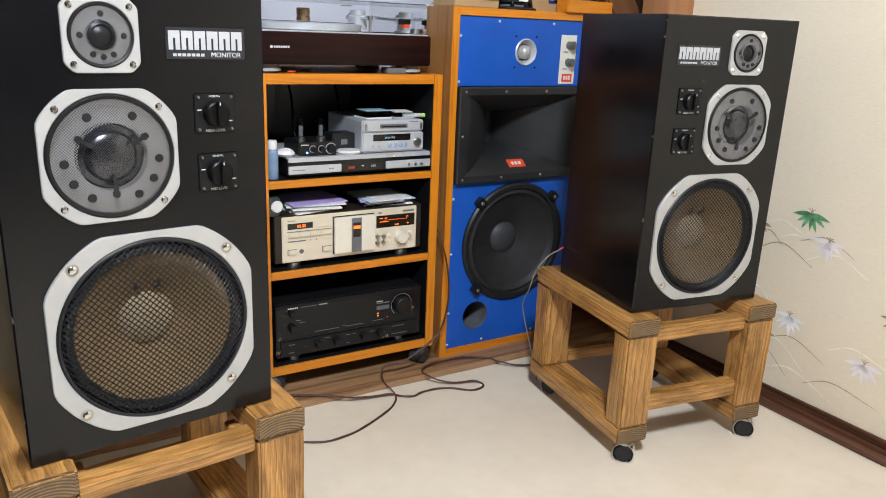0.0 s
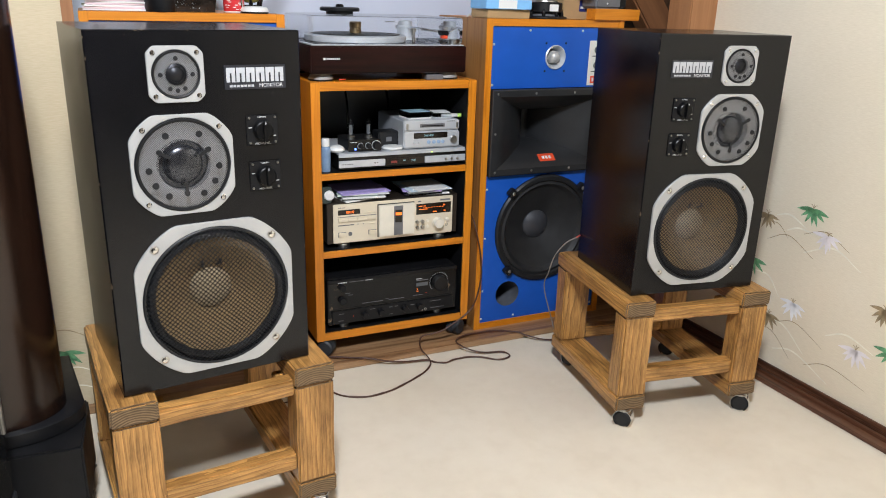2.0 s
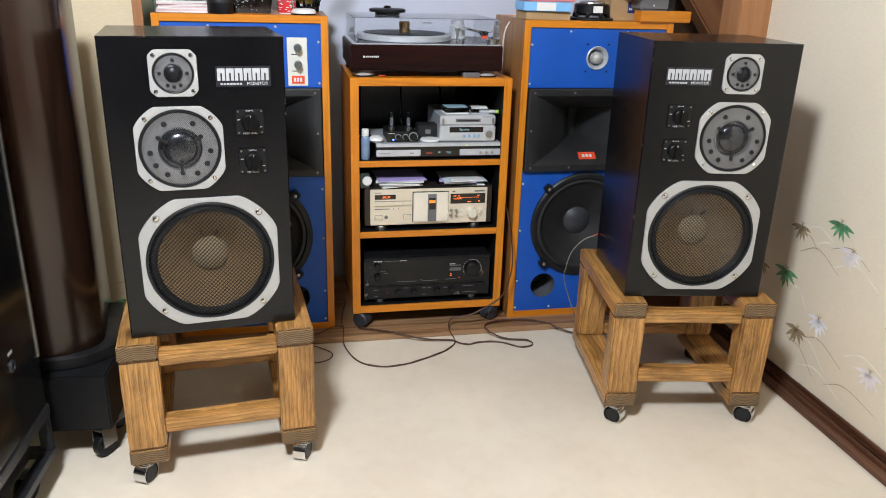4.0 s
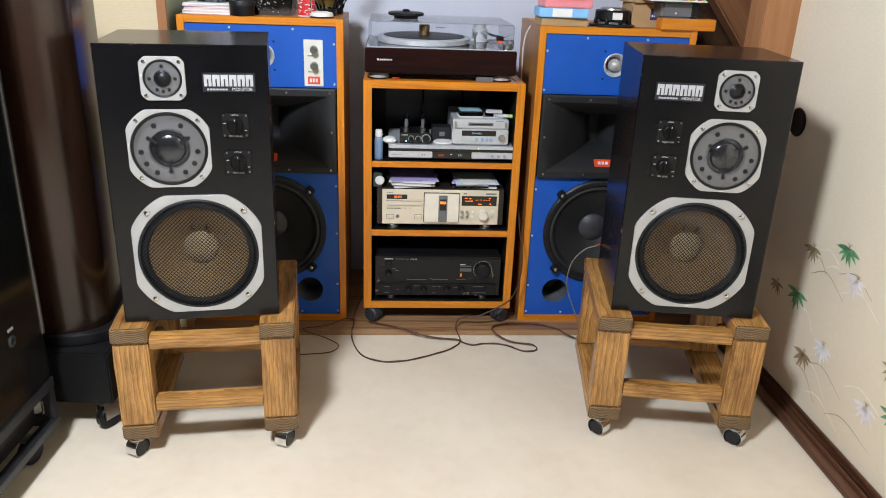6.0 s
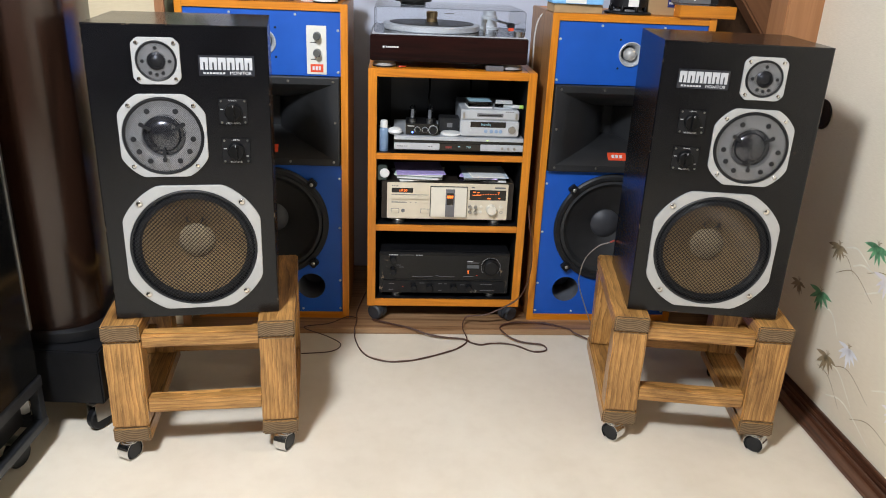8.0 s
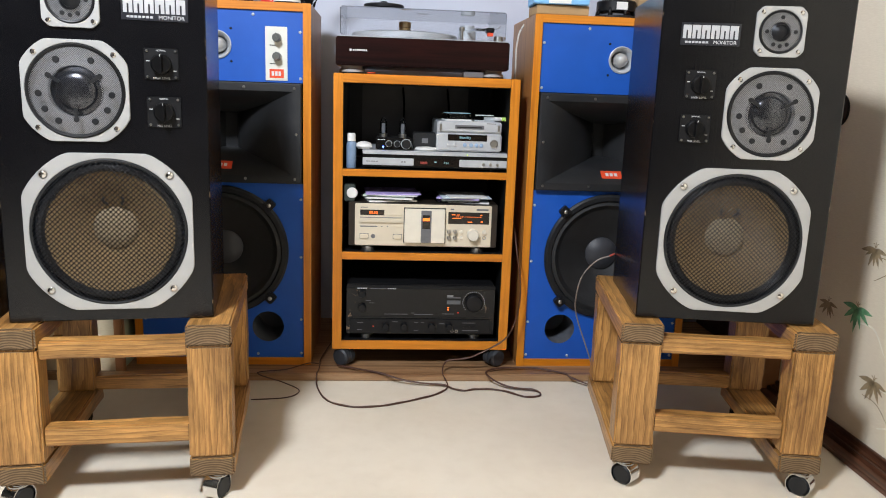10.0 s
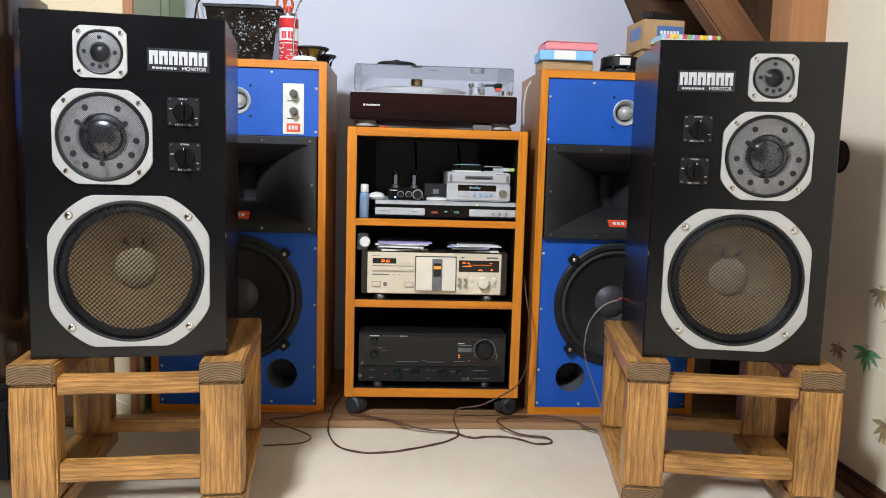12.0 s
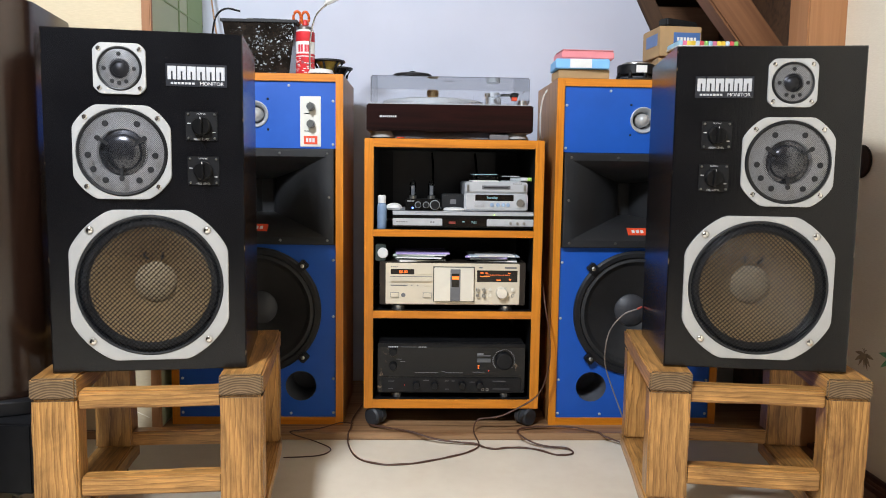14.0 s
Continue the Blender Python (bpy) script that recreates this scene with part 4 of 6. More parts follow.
# ---------------------------------------------------------------- things on and in the rack (rack's own axes: x along, y back)
TT = thing("turntable", RACK @ pose(-0.015, 0.012, 0.878), "dark rosewood record player under a clear hinged dust cover", "turntable")
part("plinth", box(-0.2435, 0.2435, 0, 0.36, 0.022, 0.100, 0.003), M["rosewood"], TT, "glossy dark rosewood plinth")
part("top_plate", box(-0.238, 0.238, 0.006, 0.354, 0.100, 0.103, 0.001), M["fawn"], TT, "silver top plate")
for x in (-0.2, 0.2):
    for y in (0.05, 0.31):
        f = part("foot", lathe([(0, 0.0), (0.034, 0.0), (0.036, 0.002), (0.036, 0.010), (0.032, 0.014), (0.03, 0.022), (0, 0.022)], x, y, 32, axis="z"), M["silver"], TT, "round brushed metal foot")
        part("foot_ring", lathe([(0.0362, 0.0), (0.0368, 0.001), (0.0368, 0.004), (0.0362, 0.005)], x, y, 32, axis="z"), M["black"], f)
PX, PY = -0.048, 0.19
pl = part("platter", lathe([(0, 0.103), (0.15, 0.103), (0.155, 0.106), (0.158, 0.118), (0.158, 0.121), (0.153, 0.124), (0, 0.124)], PX, PY, 72, axis="z"), M["fawn"], TT, "brushed metal platter")
part("mat", lathe([(0.138, 0.1245), (0.137, 0.126), (0.05, 0.1258), (0, 0.1265)], PX, PY, 64, axis="z"), M["rubber"], pl, "black rubber mat")
part("spindle_adapter", lathe([(0.018, 0.127), (0.0185, 0.138), (0.0165, 0.139), (0.0165, 0.143), (0.0185, 0.144), (0.0185, 0.158), (0.015, 0.161), (0, 0.161)], PX, PY, 28, axis="z"), plain("brass", (0.42, 0.3, 0.16), 0.3, 0.9), pl, "brass spindle weight")
arm = part("tonearm", tube(spline([(0.15, 0.29, 0.142), (0.152, 0.2, 0.143), (0.162, 0.13, 0.142), (0.19, 0.075, 0.138)], 6), 0.0045, 8), M["chrome"], TT, "silver curved tonearm")
b = lathe([(0, 0.104), (0.034, 0.104), (0.034, 0.109), (0.027, 0.112), (0.027, 0.145), (0.022, 0.149), (0.022, 0.163), (0, 0.165)], 0.15, 0.27, 32, axis="z")
part("arm_base", b, M["fawn"], arm)
part("counterweight", box(0.137, 0.163, 0.295, 0.335, 0.13, 0.156, 0.008, 3), M["steel"], arm)
part("headshell", box(0.182, 0.204, 0.045, 0.078, 0.128, 0.142, 0.002), M["black"], arm)
part("cartridge", box(0.185, 0.201, 0.046, 0.066, 0.119, 0.129, 0.001), M["red"], arm, "red cartridge")
part("finger_lift", tube([(0.203, 0.052, 0.138), (0.214, 0.05, 0.140), (0.222, 0.048, 0.147)], 0.0012, 6), M["chrome"], arm)
part("arm_rest", lathe([(0.004, 0.104), (0.004, 0.135), (0.008, 0.136), (0.008, 0.146), (0, 0.146)], 0.118, 0.12, 16, axis="z"), M["steel"], TT)
part("speed_knob", lathe([(0, 0.118), (0.013, 0.118), (0.014, 0.104)], 0.215, 0.04, 24, axis="z"), M["steel"], TT)
lg = part("maker_mark", box(-0.205, -0.199, -0.0008, 0.0, 0.061, 0.067), M["white"], TT)
block_bars(-0.196, -0.155, 0.0615, 0.0665, 7, 0.0, lg, M["white"], gap=0.3)
# dust cover
bm = box(-0.232, 0.232, 0.004, 0.356, 0.104, 0.1815, 0.004)
box(-0.2295, 0.2295, 0.0065, 0.3535, 0.104, 0.179, 0.003, bm=bm)
cover = part("dust_cover", bm, M["pane"], TT, "clear acrylic dust cover")
cover.visible_shadow = False
part("cover_sticker", box(-0.02, 0.01, 0.003, 0.004, 0.166, 0.169), M["grey_plate"], cover)

cl = thing("record_clamp", RACK @ pose(-0.127, 0.155, 1.0605), "flat black record stabiliser lying on the dust cover", "record clamp")
part("hub", lathe([(0, 0), (0.04, 0), (0.041, 0.009), (0, 0.009)], 0, 0, 28, axis="z"), M["rubber"], cl)
part("disc", lathe([(0.04, 0.009), (0.056, 0.009), (0.059, 0.011), (0.059, 0.018), (0.054, 0.0205), (0, 0.021)], 0, 0, 44, axis="z"), M["black"], cl)
part("knob", lathe([(0.012, 0.021), (0.012, 0.026), (0.009, 0.029), (0, 0.0295)], 0, 0, 20, axis="z"), M["gloss_black"], cl)

# small things by the feet of the turntable
t = thing("small_adapter", RACK @ pose(0.13, 0.02, 0.878), "small flat grey box under the record player", "adapter")
part("case", box(-0.028, 0.028, 0, 0.04, 0, 0.016, 0.002), M["grey_plate"], t)
t = thing("red_pen", RACK @ pose(-0.17, 0.03, 0.882), "thin red pen on the rack top", "pen")
part("barrel", tube([(0, 0, 0), (0.022, 0.006, 0)], 0.002, 8), M["red"], t)


def feet(parent, xs, ys, z0, h, r=0.02, mat="steel"):
    for x in xs:
        for y in ys:
            part("foot", lathe([(0, z0), (r, z0), (r * 1.04, z0 + h * 0.7), (r * 0.9, z0 + h), (0, z0 + h)], x, y, 24, axis="z"), M[mat], parent)


def round_knob(name, parent, x, z, r, depth, material, y=0.0, seg=28, label=""):
    k = lathe([(0, y - depth), (r * 0.86, y - depth), (r * 0.97, y - depth * 0.85), (r, y)], x, z, seg)
    return part(name, k, material, parent, label)


# amplifier on the bottom shelf
am = thing("amplifier", RACK @ pose(0.0, 0.012, 0.101), "large black stereo amplifier with many knobs", "amplifier")
part("case", box(-0.220, 0.220, 0.006, 0.37, 0.016, 0.172, 0.003), M["black"], am)
part("front_panel", box(-0.222, 0.222, 0.0, 0.006, 0.018, 0.170, 0.002), M["black_paint"], am, "black front panel")
part("upper_lip", box(-0.222, 0.222, -0.004, 0.002, 0.158, 0.170, 0.002), M["black"], am)
part("flap", box(-0.21, 0.21, -0.006, 0.0, 0.022, 0.066, 0.0015), M["black"], am, "lower control strip")
part("groove", box(-0.21, 0.21, -0.0015, 0.0005, 0.0675, 0.071), M["gloss_black"], am)
feet(am, (-0.165, 0.165), (0.035, 0.33), 0.0, 0.016, 0.021)
vol = round_knob("volume_knob", am, 0.158, 0.118, 0.026, 0.02, M["black"], label="large black volume knob")
for i in range(25):
    a = radians(-130 + i * 260 / 24 + 90)
    part("dial_dot", lathe([(0, -0.001), (0.0011, -0.001), (0.0011, 0)], 0.158 + 0.033 * math.cos(a), 0.118 + 0.033 * math.sin(a), 8), M["fawn"], am)
for z in (0.143, 0.1):
    round_knob("knob", am, -0.176, z, 0.0115, 0.016, M["black"])
for x in (-0.105, -0.05, 0.033, 0.085):
    round_knob("knob", am, x, 0.045, 0.0105, 0.018, M["black"], -0.006)
wd = part("display", box(0.077, 0.118, -0.0008, 0.0, 0.112, 0.124), plain("grey_display", (0.10, 0.105, 0.11), 0.3, relief=0), am, "small grey display")
part("print_bar", box(0.077, 0.096, -0.0008, 0.0, 0.1365, 0.139), M["fawn"], am)
part("print_bar", box(0.077, 0.118, -0.0008, 0.0, 0.131, 0.1335), M["grey_plate"], am)
for z in (0.1, 0.093):
    part("indicator", box(0.079, 0.084, -0.0008, 0.0, z, z + 0.003), M["amber"], am)
part("indicator", lathe([(0, -0.0012), (0.0013, -0.0008), (0.0013, 0)], 0.112, 0.086, 8), M["led_red"], am)
part("indicator", lathe([(0, -0.0072), (0.0013, -0.0068), (0.0013, -0.006)], -0.142, 0.043, 8), M["led_red"], am)
block_bars(-0.19, -0.16, 0.1575, 0.161, 6, -0.004, am, M["white"], "maker_bar", 0.3)
block_bars(-0.152, -0.105, 0.1582, 0.16, 4, -0.004, am, M["grey_plate"], "print_bar", 0.15)
block_bars(-0.1, -0.075, 0.1578, 0.1605, 5, -0.004, am, M["fawn"], "print_bar", 0.3)
for x0, x1, z in ((-0.11, -0.04, 0.079), (-0.02, 0.035, 0.079), (0.065, 0.1, 0.081), (-0.03, -0.02, 0.083), (-0.165, -0.15, 0.12), (-0.155, -0.14, 0.113)):
    part("print_bar", box(x0, x1, -0.0006, 0.0, z, z + 0.0014), M["grey_plate"], am)
for x0, x1, z in ((-0.19, -0.172, 0.054), (-0.19, -0.175, 0.031), (-0.085, -0.068, 0.057), (-0.02, -0.008, 0.055), (-0.02, -0.008, 0.03), (0.0, 0.01, 0.055), (0.055, 0.07, 0.052), (0.125, 0.165, 0.055), (0.125, 0.175, 0.031)):
    part("print_bar", box(x0, x1, -0.0068, -0.006, z, z + 0.0016), M["grey_plate"], am)
for x in (0.13, 0.147, 0.164):
    part("push_button", box(x, x + 0.009, -0.009, -0.006, 0.042, 0.048, 0.001), M["black"], am)
for x in (0.095, 0.108):
    part("socket", lathe([(0.005, -0.0075), (0.0045, -0.008), (0.003, -0.0075), (0.003, -0.002), (0, -0.002)], x, 0.03, 16), M["steel"], am)

# cassette deck on the middle shelf
dk = thing("cassette_deck", RACK @ pose(0.0, 0.012, 0.371), "champagne gold cassette deck with amber displays", "cassette deck")
part("case", box(-0.218, 0.218, 0.006, 0.31, 0.016, 0.145, 0.002), plain("dark_brown_metal", (0.03, 0.022, 0.017), 0.4, 0.3), dk)
part("front_panel", box(-0.2, 0.2, 0.0, 0.006, 0.018, 0.142, 0.002), M["champagne"], dk, "champagne gold front panel")
feet(dk, (-0.162, 0.162), (0.03, 0.27), 0.0, 0.016, 0.022)
dw = part("display", box(-0.185, -0.115, -0.001, 0, 0.108, 0.124, 0.0005), M["display"], dk, "dark counter display")
lettering("00.00", 0.0115, -0.147, 0.1155, -0.0014, M["amber"], dw, "digits")
block_bars(-0.184, -0.162, 0.1295, 0.132, 4, 0.0, dk, M["grey_plate"], "maker_bar", 0.3)
for i in range(4):
    part("long_button", box(-0.185 + i * 0.0305, -0.1555 + i * 0.0305, -0.006, 0, 0.087, 0.1, 0.0012), M["champagne"], dk)
part("groove", box(-0.186, -0.0625, -0.0006, 0, 0.1005, 0.1022), M["grey_plate"], dk)
for x in (-0.106, -0.09, -0.074):
    part("small_button", box(x, x + 0.011, -0.003, 0, 0.1085, 0.1125, 0.0008), M["champagne"], dk)
part("slot", box(-0.185, -0.135, -0.0006, 0, 0.0735, 0.0765), M["grey_plate"], dk)
for x in (-0.122, -0.105):
    part("indicator", lathe([(0, -0.001), (0.0018, -0.0006), (0.0018, 0)], x, 0.075, 10), M["grey_plate"], dk)
part("small_button", box(-0.085, -0.064, -0.003, 0, 0.073, 0.078, 0.001), M["champagne"], dk)
for x in (-0.185, -0.088):
    b = part("button_recess", box(x - 0.001, x + 0.025, -0.0008, 0, 0.0385, 0.0535), M["grey_plate"], dk)
    part("push_button", box(x, x + 0.024, -0.006, -0.0008, 0.0395, 0.0525, 0.0015), M["champagne"], b)
part("emblem", lathe([(0, -0.001), (0.006, -0.0008), (0.0065, 0)], -0.147, 0.046, 18), M["grey_plate"], dk)
fl = part("cassette_flap", box(-0.056, 0.062, -0.012, -0.0005, 0.03, 0.13, 0.0012), M["champagne_light"], dk, "pale satin cassette door")
part("flap_gap", box(-0.0585, 0.0645, -0.0008, 0.0, 0.0275, 0.1325), M["black"], dk)
wn = part("flap_strip", box(-0.008, 0.022, -0.0135, -0.012, 0.031, 0.126, 0.0006), M["grey_plate"], fl, "grey strip with the tape window")
part("tape_window", box(-0.004, 0.018, -0.0143, -0.0135, 0.073, 0.113), M["display"], wn)
part("tape_glow", box(-0.003, 0.017, -0.0148, -0.0143, 0.096, 0.105), M["amber"], wn, "orange lit tape window")
lv = part("level_display", box(0.072, 0.193, -0.001, 0, 0.087, 0.122, 0.0005), M["display"], dk, "dark level display")
for x0, x1, z, h in ((0.082, 0.092, 0.113, 0.0025), (0.097, 0.105, 0.113, 0.002), (0.082, 0.11, 0.103, 0.0018), (0.165, 0.172, 0.113, 0.002), (0.13, 0.143, 0.092, 0.0025), (0.168, 0.174, 0.093, 0.003)):
    part("lit_mark", box(x0, x1, -0.0014, -0.001, z, z + h), M["amber"], lv)
for i in range(14):
    part("lit_mark", box(0.095 + i * 0.0055, 0.0975 + i * 0.0055, -0.0014, -0.001, 0.1075, 0.109), M["amber"], lv)
round_knob("level_knob", dk, 0.146, 0.056, 0.0175, 0.02, M["champagne_light"], label="large champagne level knob")
for x in (0.075, 0.093):
    for z in (0.064, 0.046):
        k = lathe([(0, -0.01), (0.0045, -0.01), (0.0055, -0.008), (0.0058, 0)], x, z, 18)
        part("small_knob", k, M["steel"], dk)
for z in (0.064, 0.046):
    part("small_button", lathe([(0, -0.004), (0.0045, -0.004), (0.005, 0)], 0.112, z, 16), M["champagne_light"], dk)
part("small_button", lathe([(0, -0.006), (0.0055, -0.006), (0.006, 0)], 0.18, 0.064, 18), M["champagne_light"], dk)
part("phones_socket", lathe([(0.0055, 0), (0.005, -0.001), (0.0035, -0.0008), (0.0035, 0.0035), (0, 0.0035)], 0.18, 0.046, 16), M["steel"], dk)
part("label_plate", box(0.155, 0.19, -0.0006, 0, 0.1275, 0.1325), M["grey_plate"], dk)
part("label_plate", box(0.078, 0.088, -0.0006, 0, 0.128, 0.132), M["grey_plate"], dk)

# disc player, minidisc player and tube amplifier on the upper shelf
dv = thing("disc_player", RACK @ pose(0.03, 0.012, 0.613), "slim silver disc player with a dark lit display", "disc player")
part("case", box(-0.21, 0.21, 0.004, 0.26, 0.006, 0.05, 0.002), M["black"], dv)
part("top_lid", box(-0.211, 0.211, -0.002, 0.262, 0.05, 0.054, 0.0015), M["fawn"], dv)
part("front_upper", box(-0.21, 0.21, -0.003, 0.004, 0.043, 0.05, 0.001), M["fawn"], dv)
part("front_gap", box(-0.208, 0.208, 0.0005, 0.004, 0.033, 0.043), M["gloss_black"], dv)
part("tray_front", box(-0.21, -0.064, -0.004, 0.004, 0.012, 0.033, 0.0015), M["fawn"], dv)
part("button_front", box(0.068, 0.21, -0.004, 0.004, 0.012, 0.033, 0.0015), M["fawn"], dv)
dd = part("display", box(-0.062, 0.066, -0.002, 0.004, 0.012, 0.033), M["display"], dv, "dark display with pale digits")
lettering("7:01", 0.0095, 0.03, 0.0225, -0.0025, M["cold"], dd, "digits")
part("lit_mark", box(-0.005, 0.002, -0.0025, -0.002, 0.023, 0.026), M["cold"], dd)
part("lit_mark", box(-0.045, -0.025, -0.0025, -0.002, 0.018, 0.025), plain("dim_red", (0.25, 0.04, 0.03), 0.4), dd)
for x in (0.138, 0.158, 0.178):
    round_knob("button", dv, x, 0.0215, 0.0042, 0.004, M["steel"], -0.004, 16)
part("indicator", lathe([(0, -0.0048), (0.0016, -0.0044), (0.0016, -0.003)], 0.09, 0.0465, 8), glow("green_led", (0.5, 1.0, 0.05), 4), dv)
block_bars(-0.2, -0.165, 0.0215, 0.024, 5, -0.004, dv, M["grey_plate"], "maker_bar", 0.3)
block_bars(-0.1, -0.085, 0.021, 0.0245, 2, -0.004, dv, M["grey_plate"], "print_bar", 0.3)
feet(dv, (-0.17, 0.17), (0.03, 0.22), 0.0, 0.006, 0.015, "black")

md = thing("minidisc_player", RACK @ pose(0.125, 0.02, 0.667), "small silver minidisc player with rounded panel", "minidisc player")
part("case", box(-0.093, 0.093, 0.008, 0.24, 0.003, 0.088, 0.003), M["fawn"], md)
part("front_panel", box(-0.0945, 0.0945, 0.0, 0.01, 0.003, 0.055, 0.004, 3), M["fawn"], md, "silver lower front panel")
up = part("upper_front", box(-0.093, 0.093, 0.001, 0.01, 0.057, 0.088, 0.003, 3), M["fawn"], md)
sl = part("disc_slot", box(-0.042, 0.042, -0.001, 0.001, 0.067, 0.078, 0.0008), M["grey_plate"], up)
part("slot_mouth", box(-0.036, 0.036, -0.0015, -0.0008, 0.070, 0.0735), M["black"], sl)
for s in (-1, 1):
    part("handle_bar", box(s * 0.084 - 0.003, s * 0.084 + 0.003, -0.004, 0.001, 0.062, 0.08, 0.001), M["steel"], up)
dp = part("display", box(-0.062, 0.052, -0.001, 0.001, 0.033, 0.051, 0.0006), M["display"], md, "dark display")
lettering("Standby", 0.0105, -0.012, 0.0425, -0.0013, M["cold"], dp, "digits")
for x in (-0.06, -0.042):
    round_knob("button", md, x, 0.021, 0.005, 0.004, M["fawn"], 0, 18)
for x in (-0.012, 0.006, 0.022, 0.036):
    round_knob("blue_button", md, x, 0.021, 0.006, 0.003, plain("pale_blue_button", (0.3, 0.42, 0.6), 0.35, relief=0), 0, 18)
round_knob("jog_knob", md, 0.072, 0.027, 0.012, 0.008, M["steel"], label="silver jog knob")
block_bars(0.05, 0.078, 0.0825, 0.085, 5, 0.001, md, M["grey_plate"], "print_bar", 0.3)

for i, (x, y, rz, n) in enumerate(((-0.03, 0.05, 4, "clear_case"), (0.045, 0.045, -8, "disc_case"))):
    t = thing("plastic_case", RACK @ pose(0.125 + x, y, 0.755 + 0.0005, 0, 0, rz), "clear plastic minidisc case on the small player" if i else "flat pale blue plastic box on the small player", "case")
    w = 0.04 if i == 0 else 0.03
    part("tray", box(-w, w, 0, 0.07, 0, 0.004, 0.001), M["fawn"] if i else M["paper"], t)
    part("lid", box(-w, w, 0, 0.07, 0.0045, 0.02 if i == 0 else 0.016, 0.002), M["clear"], t)
    part("insert", box(-w * 0.9, w * 0.9, 0.004, 0.066, 0.021 if i == 0 else 0.0168, 0.0225 if i == 0 else 0.018), plain("pale_blue_lid", (0.35, 0.55, 0.65), 0.4) if i == 0 else M["paper"], t)
t = thing("marker_pen", RACK @ pose(0.2, 0.05, 0.761, 0, 0, -14), "white and green marker pen on the small player", "pen")
part("barrel", tube([(-0.03, 0, 0.003), (0.022, 0, 0.003)], 0.0058, 10), M["lamp_white"], t)
part("cap", tube([(0.022, 0, 0.003), (0.034, 0, 0.003)], 0.006, 10), plain("lime_plastic", (0.45, 0.7, 0.15), 0.4), t)

ta = thing("tube_amplifier", RACK @ pose(-0.092, 0.03, 0.667), "tiny black headphone amplifier with two glass tubes", "amplifier")
part("case", box(-0.05, 0.05, 0.002, 0.12, 0.003, 0.034, 0.002), M["black"], ta)
part("front_panel", box(-0.052, 0.052, 0, 0.003, 0.002, 0.036, 0.001), M["gloss_black"], ta)
for x, r in ((-0.014, 0.008), (0.01, 0.008), (0.036, 0.0125)):
    k = round_knob("knob", ta, x, 0.018, r, 0.014, M["black"])
    part("knob_ring", lathe([(r * 1.05, -0.001), (r * 1.2, -0.001), (r * 1.2, 0)], x, 0.018, 22), M["fawn"], k)
part("indicator", lathe([(0, -0.002), (0.003, -0.0015), (0.003, 0)], -0.03, 0.009, 12), M["led_blue"], ta)
block_bars(-0.046, -0.024, 0.028, 0.0305, 5, 0, ta, M["white"], "maker_bar", 0.3)
for x in (-0.03, 0.026):
    g = part("glass_tube", lathe([(0.009, 0.034), (0.0095, 0.04), (0.0095, 0.078), (0.007, 0.086), (0.003, 0.09), (0, 0.094)], x, 0.045, 20, axis="z"), M["clear"], ta, "small glass vacuum tube")
    part("tube_base", lathe([(0.0115, 0.034), (0.0115, 0.044), (0, 0.044)], x, 0.045, 20, axis="z"), M["steel"], g)
    part("electrode", box(x - 0.005, x + 0.005, 0.042, 0.048, 0.045, 0.074, 0.001), M["grey_plate"], g)
t = thing("power_adapter", RACK @ pose(0.0, 0.07, 0.667), "square dark power box behind the tube amplifier", "power box")
part("case", box(-0.034, 0.034, 0, 0.06, 0, 0.05, 0.003), M["rubber"], t)
part("label_plate", box(-0.009, 0.009, -0.0008, 0, 0.02, 0.034), M["grey_plate"], t)
t = thing("white_gauge_disc", RACK @ pose(0.003, 0.012, 0.6675), "white oval plastic cover on the disc player", "cover")
part("disc", lathe([(0, 0), (0.03, 0), (0.034, 0.004), (0.03, 0.009), (0, 0.012)], 0, 0.035, 30, axis="z"), M["lamp_white"], t)
t = thing("white_mouse", RACK @ pose(-0.172, 0.012, 0.6675, 0, 0, 10), "white rounded plastic piece on the disc player", "cover")
bm = lathe([(0, 0.0), (0.018, 0.001), (0.025, 0.008), (0.021, 0.016), (0.011, 0.021), (0, 0.0225)], 0, 0.03, 26, axis="z")
part("shell", bm, M["lamp_white"], t)
bt = thing("spray_bottle", RACK @ pose(-0.213, 0.02, 0.613), "small blue plastic bottle with a white cap", "bottle")
part("body", lathe([(0, 0), (0.0135, 0), (0.0145, 0.002), (0.0145, 0.066), (0.012, 0.074), (0.0075, 0.078)], 0, 0.015, 24, axis="z"), plain("translucent_blue", (0.2, 0.29, 0.43), 0.25, relief=0), bt, "pale blue bottle body")
part("cap", lathe([(0.0118, 0.0765), (0.0118, 0.096), (0.01, 0.099), (0, 0.0995)], 0, 0.015, 24, axis="z"), M["lamp_white"], bt)
t = thing("small_clock", RACK @ pose(-0.213, 0.02, 0.5165), "small dark green box with a white round end on the deck", "box")
part("case", box(-0.019, 0.012, 0, 0.05, 0, 0.05, 0.003), plain("dark_green_case", (0.03, 0.045, 0.04), 0.5), t)
part("white_disc", lathe([(0, -0.004), (0.014, -0.0035), (0.016, 0.0)], 0.004, 0.025, 24), M["lamp_white"], t)

